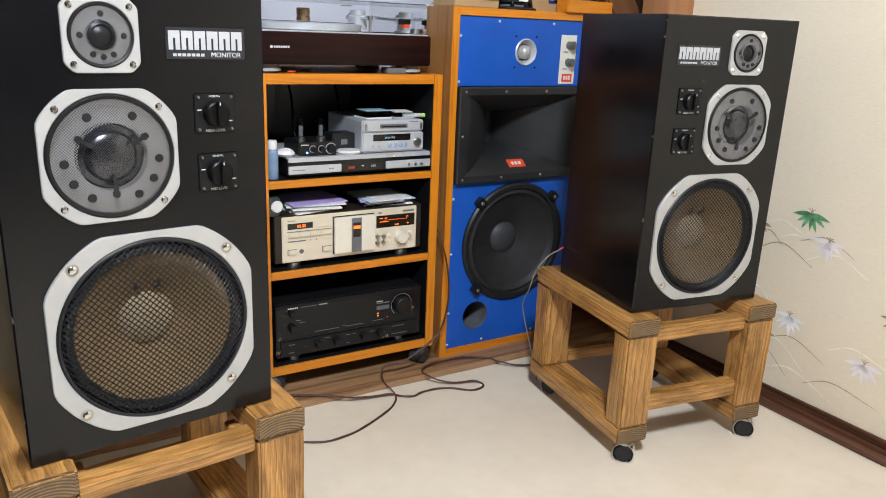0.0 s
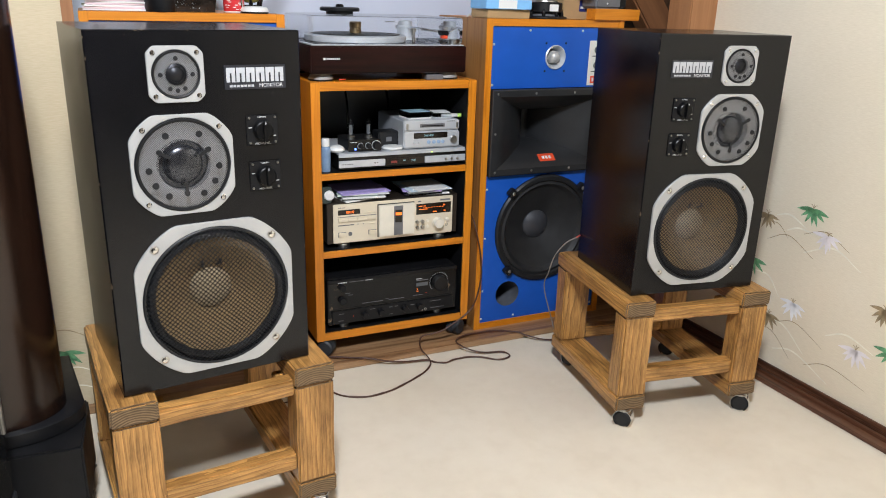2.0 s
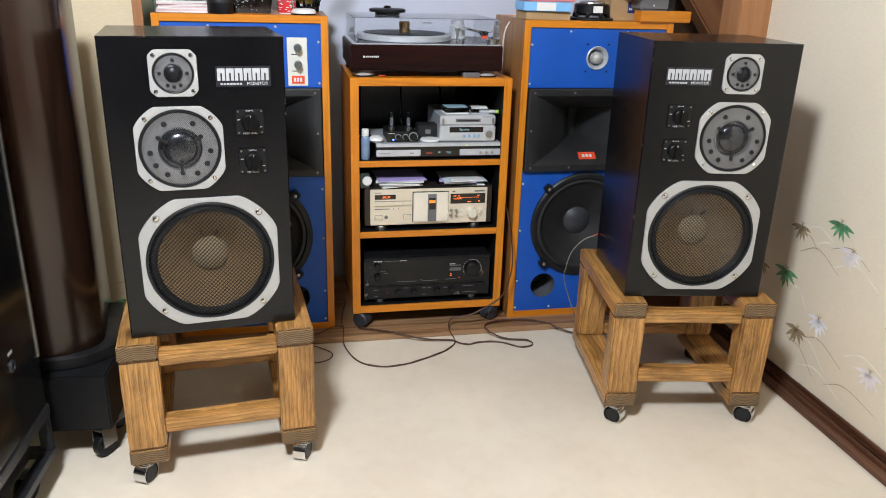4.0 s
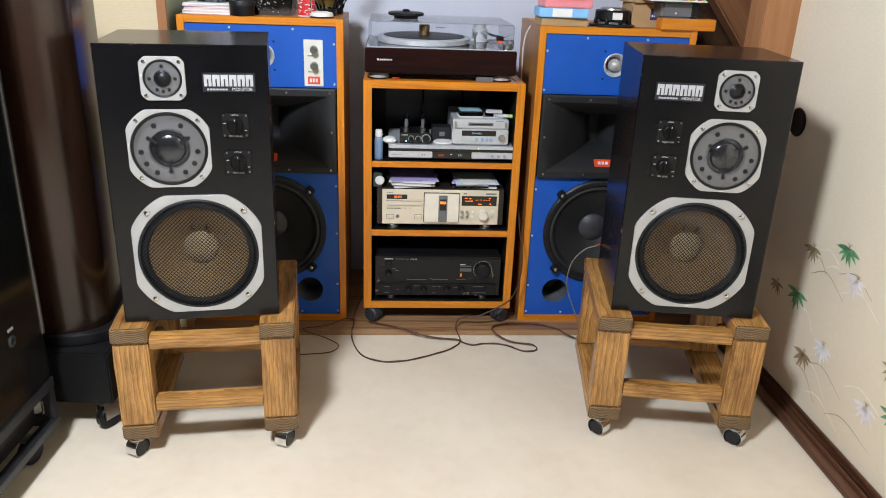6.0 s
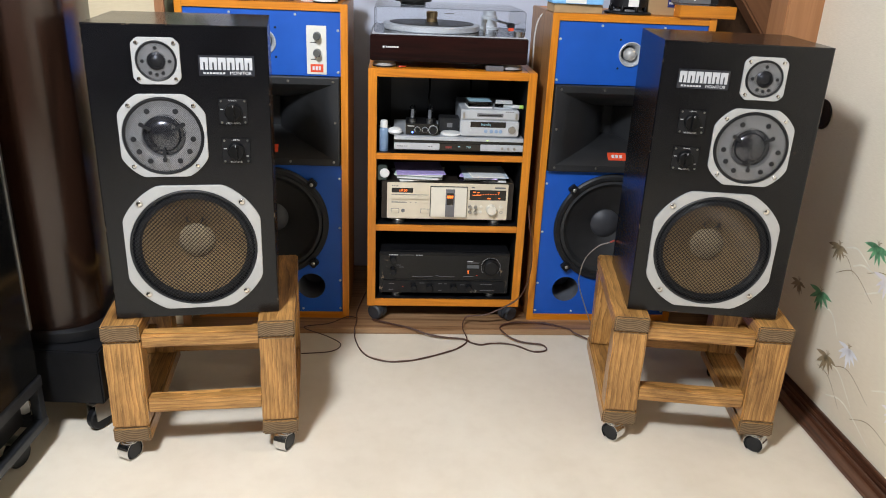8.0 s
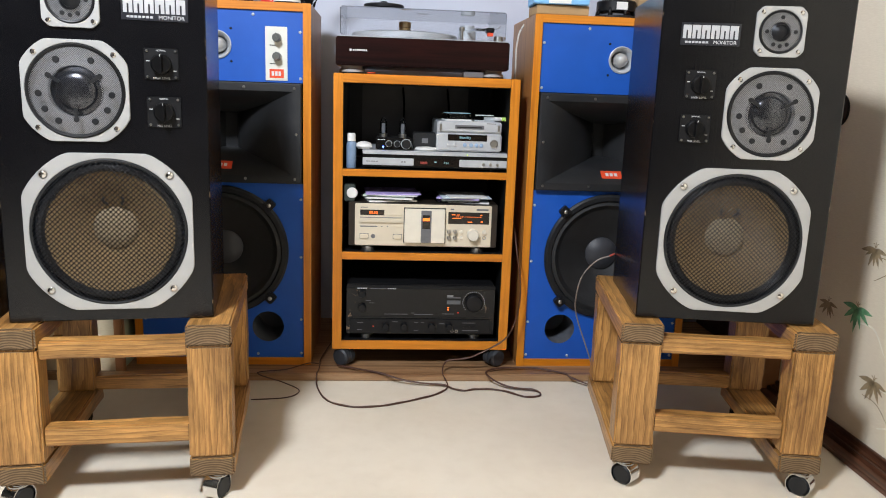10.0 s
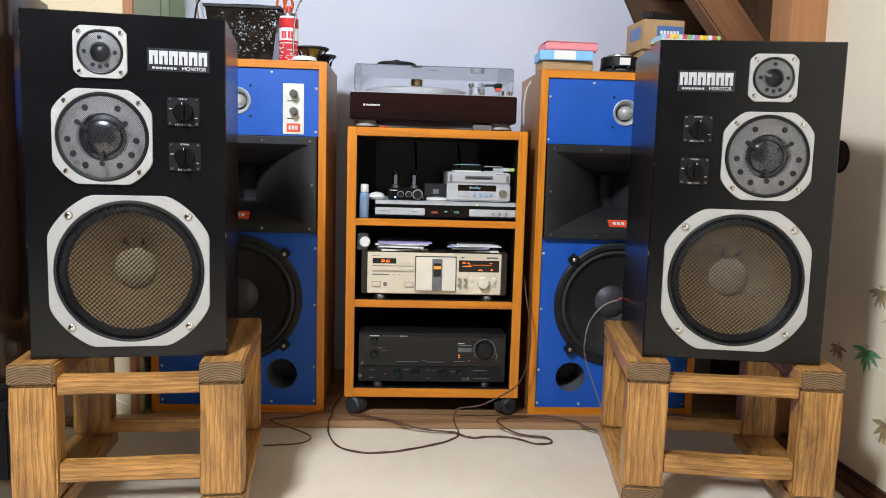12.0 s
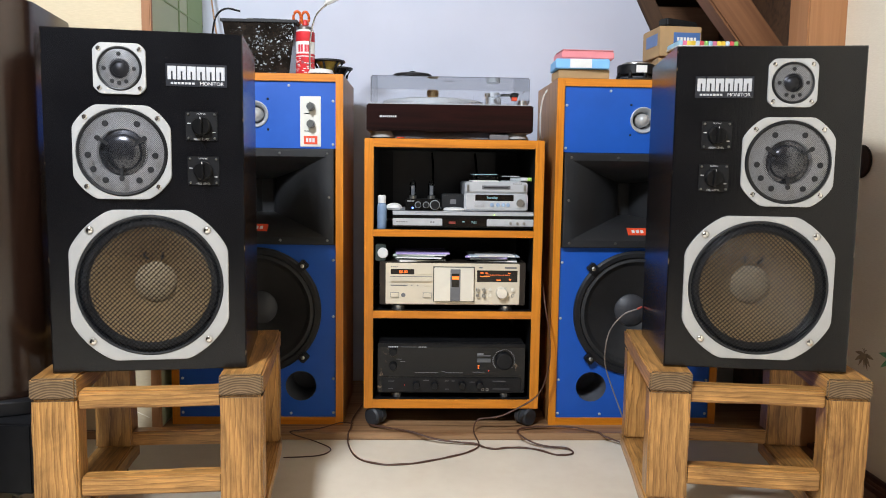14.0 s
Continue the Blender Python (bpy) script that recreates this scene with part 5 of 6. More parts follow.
# loose papers and disc sleeves lying on the cassette deck
rnd = random.Random(5)
paper_mats = [M["paper"], plain("lilac_paper", (0.45, 0.36, 0.7), 0.6), plain("pale_blue_paper", (0.6, 0.7, 0.78), 0.6), M["paper"], plain("pale_green_paper", (0.62, 0.74, 0.66), 0.6)]
for cx, n in ((-0.105, 6), (0.115, 6)):
    z = 0.516 + 0.0006
    for i in range(n):
        w, d = rnd.uniform(0.055, 0.08), rnd.uniform(0.12, 0.16)
        th = rnd.uniform(0.0018, 0.005)
        t = thing("paper_sleeve", RACK @ pose(cx + rnd.uniform(-0.018, 0.018), 0.02 + rnd.uniform(-0.012, 0.01), z, 0, 0, rnd.uniform(-13, 13)), "loose disc sleeve in a pile on the cassette deck", "sleeve", "sleeves on the cassette deck")
        bm = box(-w, w, 0, d, 0, th)
        bmesh.ops.subdivide_edges(bm, edges=bm.edges[:], cuts=2, use_grid_fill=True)
        part("sheet", bm, paper_mats[(i + (1 if cx < 0 else 3)) % 5] if i > 2 else (M["clear"] if i == 1 else M["paper"]), t)
        z += th + 0.0006


# ---------------------------------------------------------------- things on top of the tall speakers
def carton(name, m, w, d, h, label, stripe=None, open_top=False):
    t = thing(name, m, label, "box")
    part("carton", box(-w / 2, w / 2, 0, d, 0, h, 0.0015), M["card"], t)
    part("flap_seam", box(-w / 2 + 0.001, w / 2 - 0.001, d / 2 - 0.001, d / 2 + 0.001, h, h + 0.0006), plain("tape", (0.5, 0.38, 0.22), 0.35), t)
    return t


TOP = 1.0605
JL = ROOM @ pose(0.35, 1.85, TOP)
JR = ROOM @ pose(1.4865, 1.85, TOP)

# basket with small parts
bk = thing("parts_basket", JL @ pose(0.0, 0.085, 0), "dark translucent plastic basket full of small parts", "basket")
dark_clear = plain("smoky_plastic", (0.014, 0.0105, 0.008), 0.16, vary=0.7, scale=30, relief=0.0)
bm = bmesh.new()
lo = [(-0.085, 0, 0), (0.085, 0, 0), (0.085, 0.12, 0), (-0.085, 0.12, 0)]
hi = [(-0.108, -0.012, 0.162), (0.108, -0.012, 0.162), (0.108, 0.135, 0.162), (-0.108, 0.135, 0.162)]
hi2 = [(-0.104, -0.008, 0.162), (0.104, -0.008, 0.162), (0.104, 0.131, 0.162), (-0.104, 0.131, 0.162)]
lo2 = [(-0.081, 0.004, 0.004), (0.081, 0.004, 0.004), (0.081, 0.116, 0.004), (-0.081, 0.116, 0.004)]
rings = [[bm.verts.new(p) for p in q] for q in (lo, hi, hi2, lo2)]
for a, b in zip(rings, rings[1:]):
    for i in range(4):
        bm.faces.new((a[i], a[(i + 1) % 4], b[(i + 1) % 4], b[i]))
bm.faces.new(rings[0][::-1])
bm.faces.new(rings[3])
bmesh.ops.recalc_face_normals(bm, faces=bm.faces)
part("tub", bm, dark_clear, bk)
bm = bmesh.new()
for q in ((-0.113, 0.113, -0.017, -0.01), (-0.113, 0.113, 0.133, 0.14), (-0.113, -0.106, -0.01, 0.133), (0.106, 0.113, -0.01, 0.133)):
    box(*q, 0.155, 0.1635, 0.001, bm=bm)
part("rim", bm, M["black"], bk)
rnd = random.Random(11)
bm = bmesh.new()
spots = [(rnd.uniform(-0.09, 0.09), rnd.uniform(0.02, 0.14)) for i in range(26)]
for i in range(420):
    sx, sz = rnd.choice(spots)
    z = min(0.15, max(0.01, sz + rnd.gauss(0, 0.013)))
    k = 0.085 + 0.023 * z / 0.162
    x, y = max(-k, min(k, sx + rnd.gauss(0, 0.013))) * 0.96, -0.012 * z / 0.162 - 0.0006
    a, n = 0.0006 + 0.0034 * rnd.random() ** 2.5, rnd.randint(3, 6)
    turn = rnd.uniform(0, 6.28)
    ring = [(x + a * rnd.uniform(0.4, 1.3) * math.cos(turn + 6.283 * q / n), z + a * rnd.uniform(0.4, 1.3) * math.sin(turn + 6.283 * q / n)) for q in range(n)]
    f = bm.faces.new([bm.verts.new((px, y - 0.0008, pz)) for px, pz in ring])
    b = [bm.verts.new((px, y + 0.0005, pz)) for px, pz in ring]
    for q in range(n):
        bm.faces.new((f.verts[(q + 1) % n], f.verts[q], b[q], b[(q + 1) % n]))
bmesh.ops.recalc_face_normals(bm, faces=bm.faces)
ob = part("cut_pattern", bm, plain("pale_openings", (0.2, 0.23, 0.25), 0.3, vary=0.95, scale=70), bk, "pale specks of small parts seen through the tub")
ob["kind"] = "stuff"
for i in range(9):
    b = part("small_part", box(-0.02, 0.02, -0.012, 0.012, -0.004, 0.006, 0.002), [M["fawn"], M["paper"], M["black"]][i % 3], bk)
    b.matrix_local = pose(rnd.uniform(-0.075, 0.075), rnd.uniform(0.02, 0.1), 0.154 + rnd.uniform(0, 0.012), rnd.uniform(-15, 15), rnd.uniform(-15, 15), rnd.uniform(0, 180))
part("clear_tray", box(-0.04, 0.06, 0.01, 0.1, 0.1645, 0.17, 0.001), M["clear"], bk)
sc = thing("scissors", JL @ pose(0.117, 0.12, 0.165, 20, 0, 12), "scissors with orange handles standing in the basket", "scissors")
for s in (-1, 1):
    loop = [(s * 0.012 + 0.011 * math.cos(a), 0, 0.012 + 0.02 * math.sin(a)) for a in [k * math.pi / 8 for k in range(17)]]
    part("handle", tube(loop, 0.0045, 6), plain("orange_plastic", (0.72, 0.12, 0.015), 0.4, relief=0), sc)
part("blade", box(-0.006, 0.006, -0.001, 0.001, -0.075, -0.008), M["steel"], sc)
t = thing("mains_lead", JL @ pose(-0.1, 0.1, 0.15), "thin black cord hanging over the basket rim", "cord")
part("cord", tube(spline([(0.04, 0, 0.04), (0, -0.01, 0.045), (-0.03, -0.01, 0.02), (-0.045, 0, -0.05), (-0.05, 0.02, -0.148)], 6), 0.003, 6), M["black"], t)
t = thing("thin_stick", ROOM @ pose(0.09, 2.22, TOP), "thin pale wooden stick leaning in the corner", "stick")
part("rod", tube([(0.085, -0.02, 0.0), (-0.012, 0.085, 0.55)], 0.003, 6), M["board"], t)

# spray can
can = thing("spray_can", JL @ pose(0.135, 0.05, 0), "red and white lubricant spray can", "spray can")
part("body", lathe([(0, 0), (0.026, 0), (0.0275, 0.002), (0.0275, 0.128), (0.025, 0.134)], 0, 0.03, 36, axis="z"), M["paper"], can, "white can body")
for z0, z1 in ((0.1, 0.128), (0.058, 0.064), (0.004, 0.055)):
    part("red_band", lathe([(0.0277, z0), (0.028, z0 + 0.0005), (0.028, z1), (0.0277, z1)], 0, 0.03, 36, axis="z"), plain("red_print", (0.62, 0.03, 0.04), 0.35, relief=0), can, "red printed band")
part("shoulder", lathe([(0.025, 0.134), (0.022, 0.142), (0.014, 0.147), (0, 0.147)], 0, 0.03, 32, axis="z"), M["steel"], can)
part("nozzle", lathe([(0.007, 0.147), (0.007, 0.162), (0.005, 0.165), (0, 0.165)], 0, 0.03, 18, axis="z"), plain("red_nozzle", (0.6, 0.03, 0.03), 0.4, relief=0), can)
rp = plain("red_figure", (0.6, 0.04, 0.06), 0.4, relief=0)
for i, a in enumerate((-120, -103, -80, -63)):
    b = part("figure_bar", box(-0.0034, 0.0034, -0.0006, 0, 0.069, 0.09), rp, can)
    b.matrix_local = Matrix.Translation((0, 0.03, 0)) @ pose(0, 0, 0, 0, 0, a + 90) @ Matrix.Translation((0, -0.0277, 0))
for i in range(34):
    b = part("print_patch", box(-0.0035, 0.0035, -0.0005, 0, 0, 0.0022), [M["paper"], M["grey_plate"]][i % 4 == 0], can)
    b.matrix_local = Matrix.Translation((0, 0.03, 0)) @ pose(0, 0, 0, 0, 0, rnd.uniform(-65, 65)) @ Matrix.Translation((0, -0.0282, rnd.uniform(0.008, 0.05)))

# desk lamp with a bent neck
dl = thing("desk_lamp", JL @ pose(0.185, 0.03, 0), "small white desk lamp with a thin bent silver neck", "lamp")
part("base", lathe([(0, 0), (0.034, 0), (0.037, 0.003), (0.037, 0.010), (0.033, 0.016), (0.02, 0.0185), (0, 0.019)], 0, 0.02, 40, axis="z"), M["lamp_white"], dl, "round white base")
part("base_ring", lathe([(0.0372, 0), (0.0378, 0.001), (0.0378, 0.0035), (0.0372, 0.0045)], 0, 0.02, 40, axis="z"), M["black"], dl)
part("neck", tube(spline([(-0.032, 0.025, 0.01), (-0.034, 0.026, 0.06), (-0.03, 0.026, 0.12), (-0.014, 0.026, 0.175), (0.02, 0.022, 0.208)], 8), 0.0028, 8), M["chrome"], dl, "thin silver bent neck")
h = part("head", box(-0.01, 0.07, -0.014, 0.014, -0.007, 0.006, 0.004), M["lamp_white"], dl, "narrow white lamp head")
h.matrix_local = pose(0.02, 0.022, 0.212, 0, -28, 10)


def driver_unit(name, m, r, h, label, cone):
    """A loose loudspeaker driver that lies on its magnet, rim up."""
    t = thing(name, m, label, "speaker driver")
    part("magnet", lathe([(0, 0), (r * 0.55, 0), (r * 0.58, 0.003), (r * 0.58, h * 0.35), (0, h * 0.35)], 0, 0, 32, axis="z"), M["black"], t)
    part("rim", lathe([(r * 0.86, h), (r, h - 0.001), (r, h - 0.006), (r * 0.8, h - 0.008), (r * 0.78, h - 0.004)], 0, 0, 40, axis="z"), M["rubber"], t)
    part("cone", lathe([(r * 0.8, h - 0.003), (r * 0.35, h * 0.5), (0, h * 0.45)], 0, 0, 32, axis="z"), cone, t)
    for k in range(6):
        a = k * math.pi / 3 + 0.3
        c, s2 = math.cos(a), math.sin(a)
        part("strut", tube([(r * 0.56 * c, r * 0.56 * s2, h * 0.33), (r * 0.62 * c, r * 0.62 * s2, h * 0.55), (r * 0.86 * c, r * 0.86 * s2, h - 0.006)], 0.004, 6), M["black"], t)
    return t


yellow = plain("yellow_fibre_cone", (0.38, 0.3, 0.06), 0.6, vary=0.2, scale=120)
driver_unit("speaker_driver", JL @ pose(0.195, 0.145, 0.0), 0.052, 0.058, "loose black speaker driver with a yellow woven cone", yellow)
driver_unit("speaker_driver", JL @ pose(0.215, 0.262, 0.0), 0.045, 0.052, "loose black speaker driver near the wall", M["black_cone"])
t = thing("tape_roll", JL @ pose(-0.06, 0.035, 0), "black cylindrical tin beside the basket", "tin")
part("body", lathe([(0, 0), (0.037, 0), (0.038, 0.002), (0.038, 0.04), (0.036, 0.042), (0, 0.042)], 0, 0, 36, axis="z"), M["black"], t)
part("lid", lathe([(0.0385, 0.03), (0.0385, 0.041), (0.0375, 0.0435), (0, 0.0435)], 0, 0, 36, axis="z"), M["rubber"], t)
z = 0.0005
for i in range(7):
    t = thing("magazine", JL @ pose(-0.165 + rnd.uniform(-0.004, 0.004), 0.03, z, 0, 0, rnd.uniform(-5, 5)), "thin pale pink magazine in a pile", "magazine", "magazine pile")
    part("booklet", box(-0.075, 0.075, 0, 0.19, 0, 0.0042, 0.0006), [M["paper"], plain("pink_paper", (0.75, 0.58, 0.62), 0.6)][i % 2], t)
    z += 0.0046
t = thing("clear_tub", JL @ pose(-0.165, 0.06, z), "clear plastic food tub on the magazines", "tub")
part("bowl", lathe([(0, 0), (0.05, 0), (0.056, 0.004), (0.064, 0.045), (0.061, 0.045), (0.053, 0.006), (0, 0.003)], 0, 0.07, 36, axis="z"), M["clear"], t)
part("lid", lathe([(0.066, 0.045), (0.067, 0.05), (0, 0.052)], 0, 0.07, 36, axis="z"), M["clear"], t)

# on the other tall speaker
carton("cardboard_box", JR @ pose(-0.18, 0.005, 0, 0, 0, 1), 0.15, 0.11, 0.026, "flat brown cardboard box on the tall speaker")
t = thing("blue_box", JR @ pose(-0.179, -0.008, 0.0272, 0, 0, -2), "light blue cardboard box with a white label", "box")
part("carton", box(-0.086, 0.07, 0, 0.12, 0, 0.028, 0.002), M["sky"], t)
part("label_plate", box(-0.045, 0.018, -0.0008, 0, 0.002, 0.027), M["paper"], t)
t = thing("pink_box", JR @ pose(-0.168, 0.0, 0.056, 0, 0, 3), "pink cardboard box on a blue box", "box")
part("carton", box(-0.08, 0.075, 0, 0.11, 0, 0.022, 0.003), M["pink"], t)
part("lid", box(-0.078, 0.076, 0.004, 0.106, 0.022, 0.027, 0.003), M["pink"], t)
t = thing("speaker_driver", JR @ pose(-0.004, 0.085, 0), "loose black driver lying face down, bright magnet cover up", "speaker driver")
part("rim", lathe([(0, 0.0005), (0.072, 0.0005), (0.074, 0.002), (0.074, 0.006), (0.068, 0.008), (0.056, 0.009)], 0, 0, 44, axis="z"), M["rubber"], t)
for k in range(8):
    a = k * math.pi / 4 + 0.2
    c, s2 = math.cos(a), math.sin(a)
    part("strut", tube([(0.058 * c, 0.058 * s2, 0.007), (0.056 * c, 0.056 * s2, 0.02), (0.05 * c, 0.05 * s2, 0.036)], 0.0055, 6), M["black"], t)
part("magnet", lathe([(0, 0.02), (0.055, 0.02), (0.057, 0.022), (0.057, 0.048), (0.054, 0.051), (0.044, 0.052)], 0, 0, 40, axis="z"), M["black"], t)
part("magnet_cover", lathe([(0.044, 0.052), (0.043, 0.056), (0.036, 0.059), (0, 0.06)], 0, 0, 40, axis="z"), M["steel"], t, "bright metal magnet cover")
part("inner_cone", lathe([(0.05, 0.008), (0.03, 0.034)], 0, 0, 32, axis="z"), M["grey_plate"], t)
part("label_plate", box(-0.016, 0.016, -0.059, -0.0565, 0.024, 0.045), M["paper"], t)
bx = carton("cardboard_box", JR @ pose(0.135, 0.06, 0, 0, 0, -3), 0.16, 0.15, 0.075, "brown cardboard carton with a small blue mark")
part("blue_mark", box(-0.02, 0.02, -0.001, 0, 0.025, 0.06), plain("navy_print", (0.02, 0.03, 0.16), 0.5), bx)
block_bars(-0.016, 0.016, 0.034, 0.041, 5, -0.001, bx, M["paper"], "maker_bar", 0.3)
bx = carton("cardboard_box", JR @ pose(0.118, 0.055, 0.0765, 0, 0, 4), 0.128, 0.14, 0.088, "brown cardboard carton with a wide blue print")
part("blue_print", box(-0.022, 0.06, -0.001, 0, 0.034, 0.07), plain("blue_print", (0.05, 0.14, 0.38), 0.5), bx)
block_bars(-0.012, 0.05, 0.046, 0.056, 6, -0.001, bx, M["paper"], "maker_bar", 0.3)
part("side_print", box(-0.065, -0.0638, 0.02, 0.11, 0.034, 0.069), plain("blue_print_side", (0.12, 0.2, 0.4), 0.5), bx)
t = thing("black_remote", JR @ pose(0.075, 0.075, 0.1655, 0, 0, -62), "black handset lying on a carton", "handset")
part("body", box(-0.02, 0.02, -0.01, 0.12, 0.0, 0.024, 0.005, 3), M["rubber"], t)
t = thing("wooden_tray", JR @ pose(0.205, -0.012, 0, 0, 0, 1), "orange wooden board lying across the speaker top", "board")
part("board", box(-0.075, 0.105, 0, 0.052, 0, 0.036, 0.002), M["orange_x"], t)
t = thing("grey_charger", JR @ pose(0.185, -0.016, 0.0365, 0, 0, 2), "flat grey and black device on the board", "device")
part("body", box(-0.06, 0.062, 0, 0.08, 0, 0.05, 0.006, 3), M["grey_plate"], t)
part("end_cap", box(0.03, 0.0635, -0.001, 0.081, 0.001, 0.0515, 0.006, 3), M["black"], t)
part("dot", lathe([(0, -0.001), (0.003, -0.0008), (0.003, 0)], -0.015, 0.016, 12), M["white"], t)
mk = thing("marker_pack", JR @ pose(0.165, -0.05, 0.0885, 0, 0, 0), "flat pack of many-coloured markers on a white tray", "marker pack")
part("tray", box(-0.09, 0.09, 0, 0.11, 0, 0.004, 0.001), M["paper"], mk)
for i in range(14):
    c = [(0.35, 0.6, 0.75), (0.7, 0.08, 0.1), (0.8, 0.55, 0.05), (0.75, 0.2, 0.35), (0.3, 0.6, 0.15), (0.6, 0.7, 0.8), (0.85, 0.7, 0.1)][(i * 3) % 7]
    part("marker", box(-0.087 + i * 0.0124, -0.0752 + i * 0.0124, 0.002, 0.108, 0.0042, 0.0175, 0.002), plain("marker_colour", c, 0.4, relief=0), mk)
t = thing("white_cable", Matrix.Identity(4), "thin white cable hanging beside the tall speaker", "cable")
part("cable", tube(spline([(1.2, 2.1, 1.066), (1.142, 2.1, 1.072), (1.10, 2.1, 1.04), (1.085, 2.1, 0.99), (1.084, 2.1, 0.9), (1.09, 2.11, 0.6), (1.09, 2.12, 0.03)], 8), 0.0028, 7), M["white_cable"], t)


# ---------------------------------------------------------------- cables on the floor
def cable(points, r, label, mat="brown_cable", twin=True):
    t = thing("speaker_cable", Matrix.Identity(4), label, "cable", "cables on the floor")
    run = spline(points, 10)
    for p in run:
        k = min(1.0, max(0.0, (p.y - 1.768 - 0.0611 * p.x + 0.012) / 0.01))
        p.z = max(p.z, r + 0.0005 + 0.0222 * k * k * (3 - 2 * k))
    part("strand", tube(run, r, 6), M[mat], t)
    if twin:
        part("strand", tube([p + Vector((0.0, 2.05 * r, 0.0006 * math.sin(i * 0.7))) for i, p in enumerate(run)], r, 6), M[mat], t)


FL, PF = 0.0028, 0.0245
cable([(0.53, 2.1, PF), (0.515, 1.93, PF), (0.521, 1.84, 0.026), (0.523, 1.77, FL), (0.565, 1.66, FL), (0.636, 1.617, FL), (0.717, 1.627, FL), (0.797, 1.668, FL), (0.866, 1.717, FL),
       (0.9, 1.772, 0.004), (0.885, 1.825, 0.028), (0.9, 1.86, 0.05), (0.955, 1.853, 0.062), (1.0, 1.852, 0.082), (1.074, 1.858, 0.13), (1.104, 1.862, 0.215), (1.106, 1.868, 0.299), (1.092, 1.88, 0.385), (1.088, 1.93, 0.44), (1.09, 2.1, 0.46)],
      0.0019, "thin brown twin speaker cable that runs up beside the rack")
cable([(0.573, 1.86, 0.0265), (0.693, 1.812, 0.0265), (0.787, 1.785, 0.012), (0.888, 1.778, 0.006), (0.91, 1.762, 0.004), (0.944, 1.748, FL), (0.988, 1.762, FL), (1.053, 1.757, FL), (1.118, 1.715, FL), (1.162, 1.728, FL), (1.15, 1.758, 0.006),
       (1.07, 1.775, 0.009), (1.015, 1.82, 0.026), (1.035, 1.862, 0.0265), (1.099, 1.88, 0.0265), (1.209, 1.868, 0.0265), (1.325, 1.80, 0.008), (1.42, 1.78, 0.004)],
      0.002, "loop of thin brown speaker cable on the floor edge")
cable([(0.522, 1.87, 0.0265), (0.485, 1.875, 0.0265), (0.43, 1.82, 0.0265), (0.35, 1.79, 0.024), (0.433, 1.765, 0.006), (0.482, 1.72, FL), (0.458, 1.67, FL), (0.365, 1.648, FL)],
      0.0017, "thin brown cable curled on the floor behind a stand", "brown_cable", False)
cable([(0.60, 2.12, 0.028), (0.575, 2.0, 0.12), (0.565, 1.97, 0.24), (0.555, 1.96, 0.33), (0.575, 1.99, 0.42), (0.62, 2.03, 0.44), (0.63, 2.2, 0.45)], 0.0035, "black mains cable looped beside the rack", "black", False)
cable([(0.63, 2.1, 0.21), (0.58, 2.02, 0.215), (0.555, 1.98, 0.19), (0.56, 1.97, 0.13), (0.575, 1.99, 0.03)], 0.003, "grey cable dangling behind the rack", "rubber", False)
t = thing("bare_cable", Matrix.Identity(4), "clear speaker wire with a red tip behind a stand", "cable")
part("strand", tube(spline([(1.295, 1.60, 0.44), (1.262, 1.602, 0.425), (1.232, 1.61, 0.385), (1.222, 1.622, 0.33), (1.235, 1.665, 0.26), (1.29, 1.69, 0.12), (1.33, 1.70, 0.003)], 8), 0.0019, 7), M["wire_clear"], t)
part("tip", tube([(1.295, 1.60, 0.44), (1.308, 1.6, 0.446)], 0.0026, 7), plain("dull_red_sleeve", (0.4, 0.06, 0.04), 0.5, relief=0), t)
for x in (-0.06, 0.085):
    t = thing("hanging_lead", RACK @ pose(x, 0.3, 0.66), "black lead hanging behind the upper shelf", "cable")
    part("lead", tube(spline([(0, 0.05, 0.185), (0.004, 0.02, 0.12), (0.0, 0.0, 0.05), (0.01, 0.0, 0.01)], 6), 0.0035, 6), M["gloss_black"], t)

# ---------------------------------------------------------------- stair braces behind the corner post
def timber(name, a, b, w, d, mat, label):
    """A square timber from a to b."""
    a, b = Vector(a), Vector(b)
    bm = box(0, (b - a).length, -d / 2, d / 2, -w / 2, w / 2, 0.006)
    ob = part(name, bm, mat, None)
    x = (b - a).normalized()
    y = Vector((0, 1, 0))
    z = x.cross(y).normalized()
    ob.matrix_world = ROOM @ Matrix.Translation(a) @ Matrix((x, z.cross(x), z)).transposed().to_4x4()
    return tagged(ob, label, "beam", kind="structure")


timber("stair_brace", (2.034, 1.977, 0.972), (0.99, 1.977, 2.28), 0.105, 0.08, M["brace"], "reddish brown diagonal timber brace under the stairs")
timber("stair_stringer", (2.0, 2.40, 0.62), (1.10, 2.40, 2.38), 0.13, 0.04, M["dark_wood"], "dark diagonal stair stringer along the plaster")
for i in range(5):
    z = 0.95 + i * 0.2
    timber("stair_plank", (1.55 - i * 0.09, 2.62, z), (2.0, 2.62, z), 0.17, 0.02, M["plank"], "dark brown plank under the stairs")


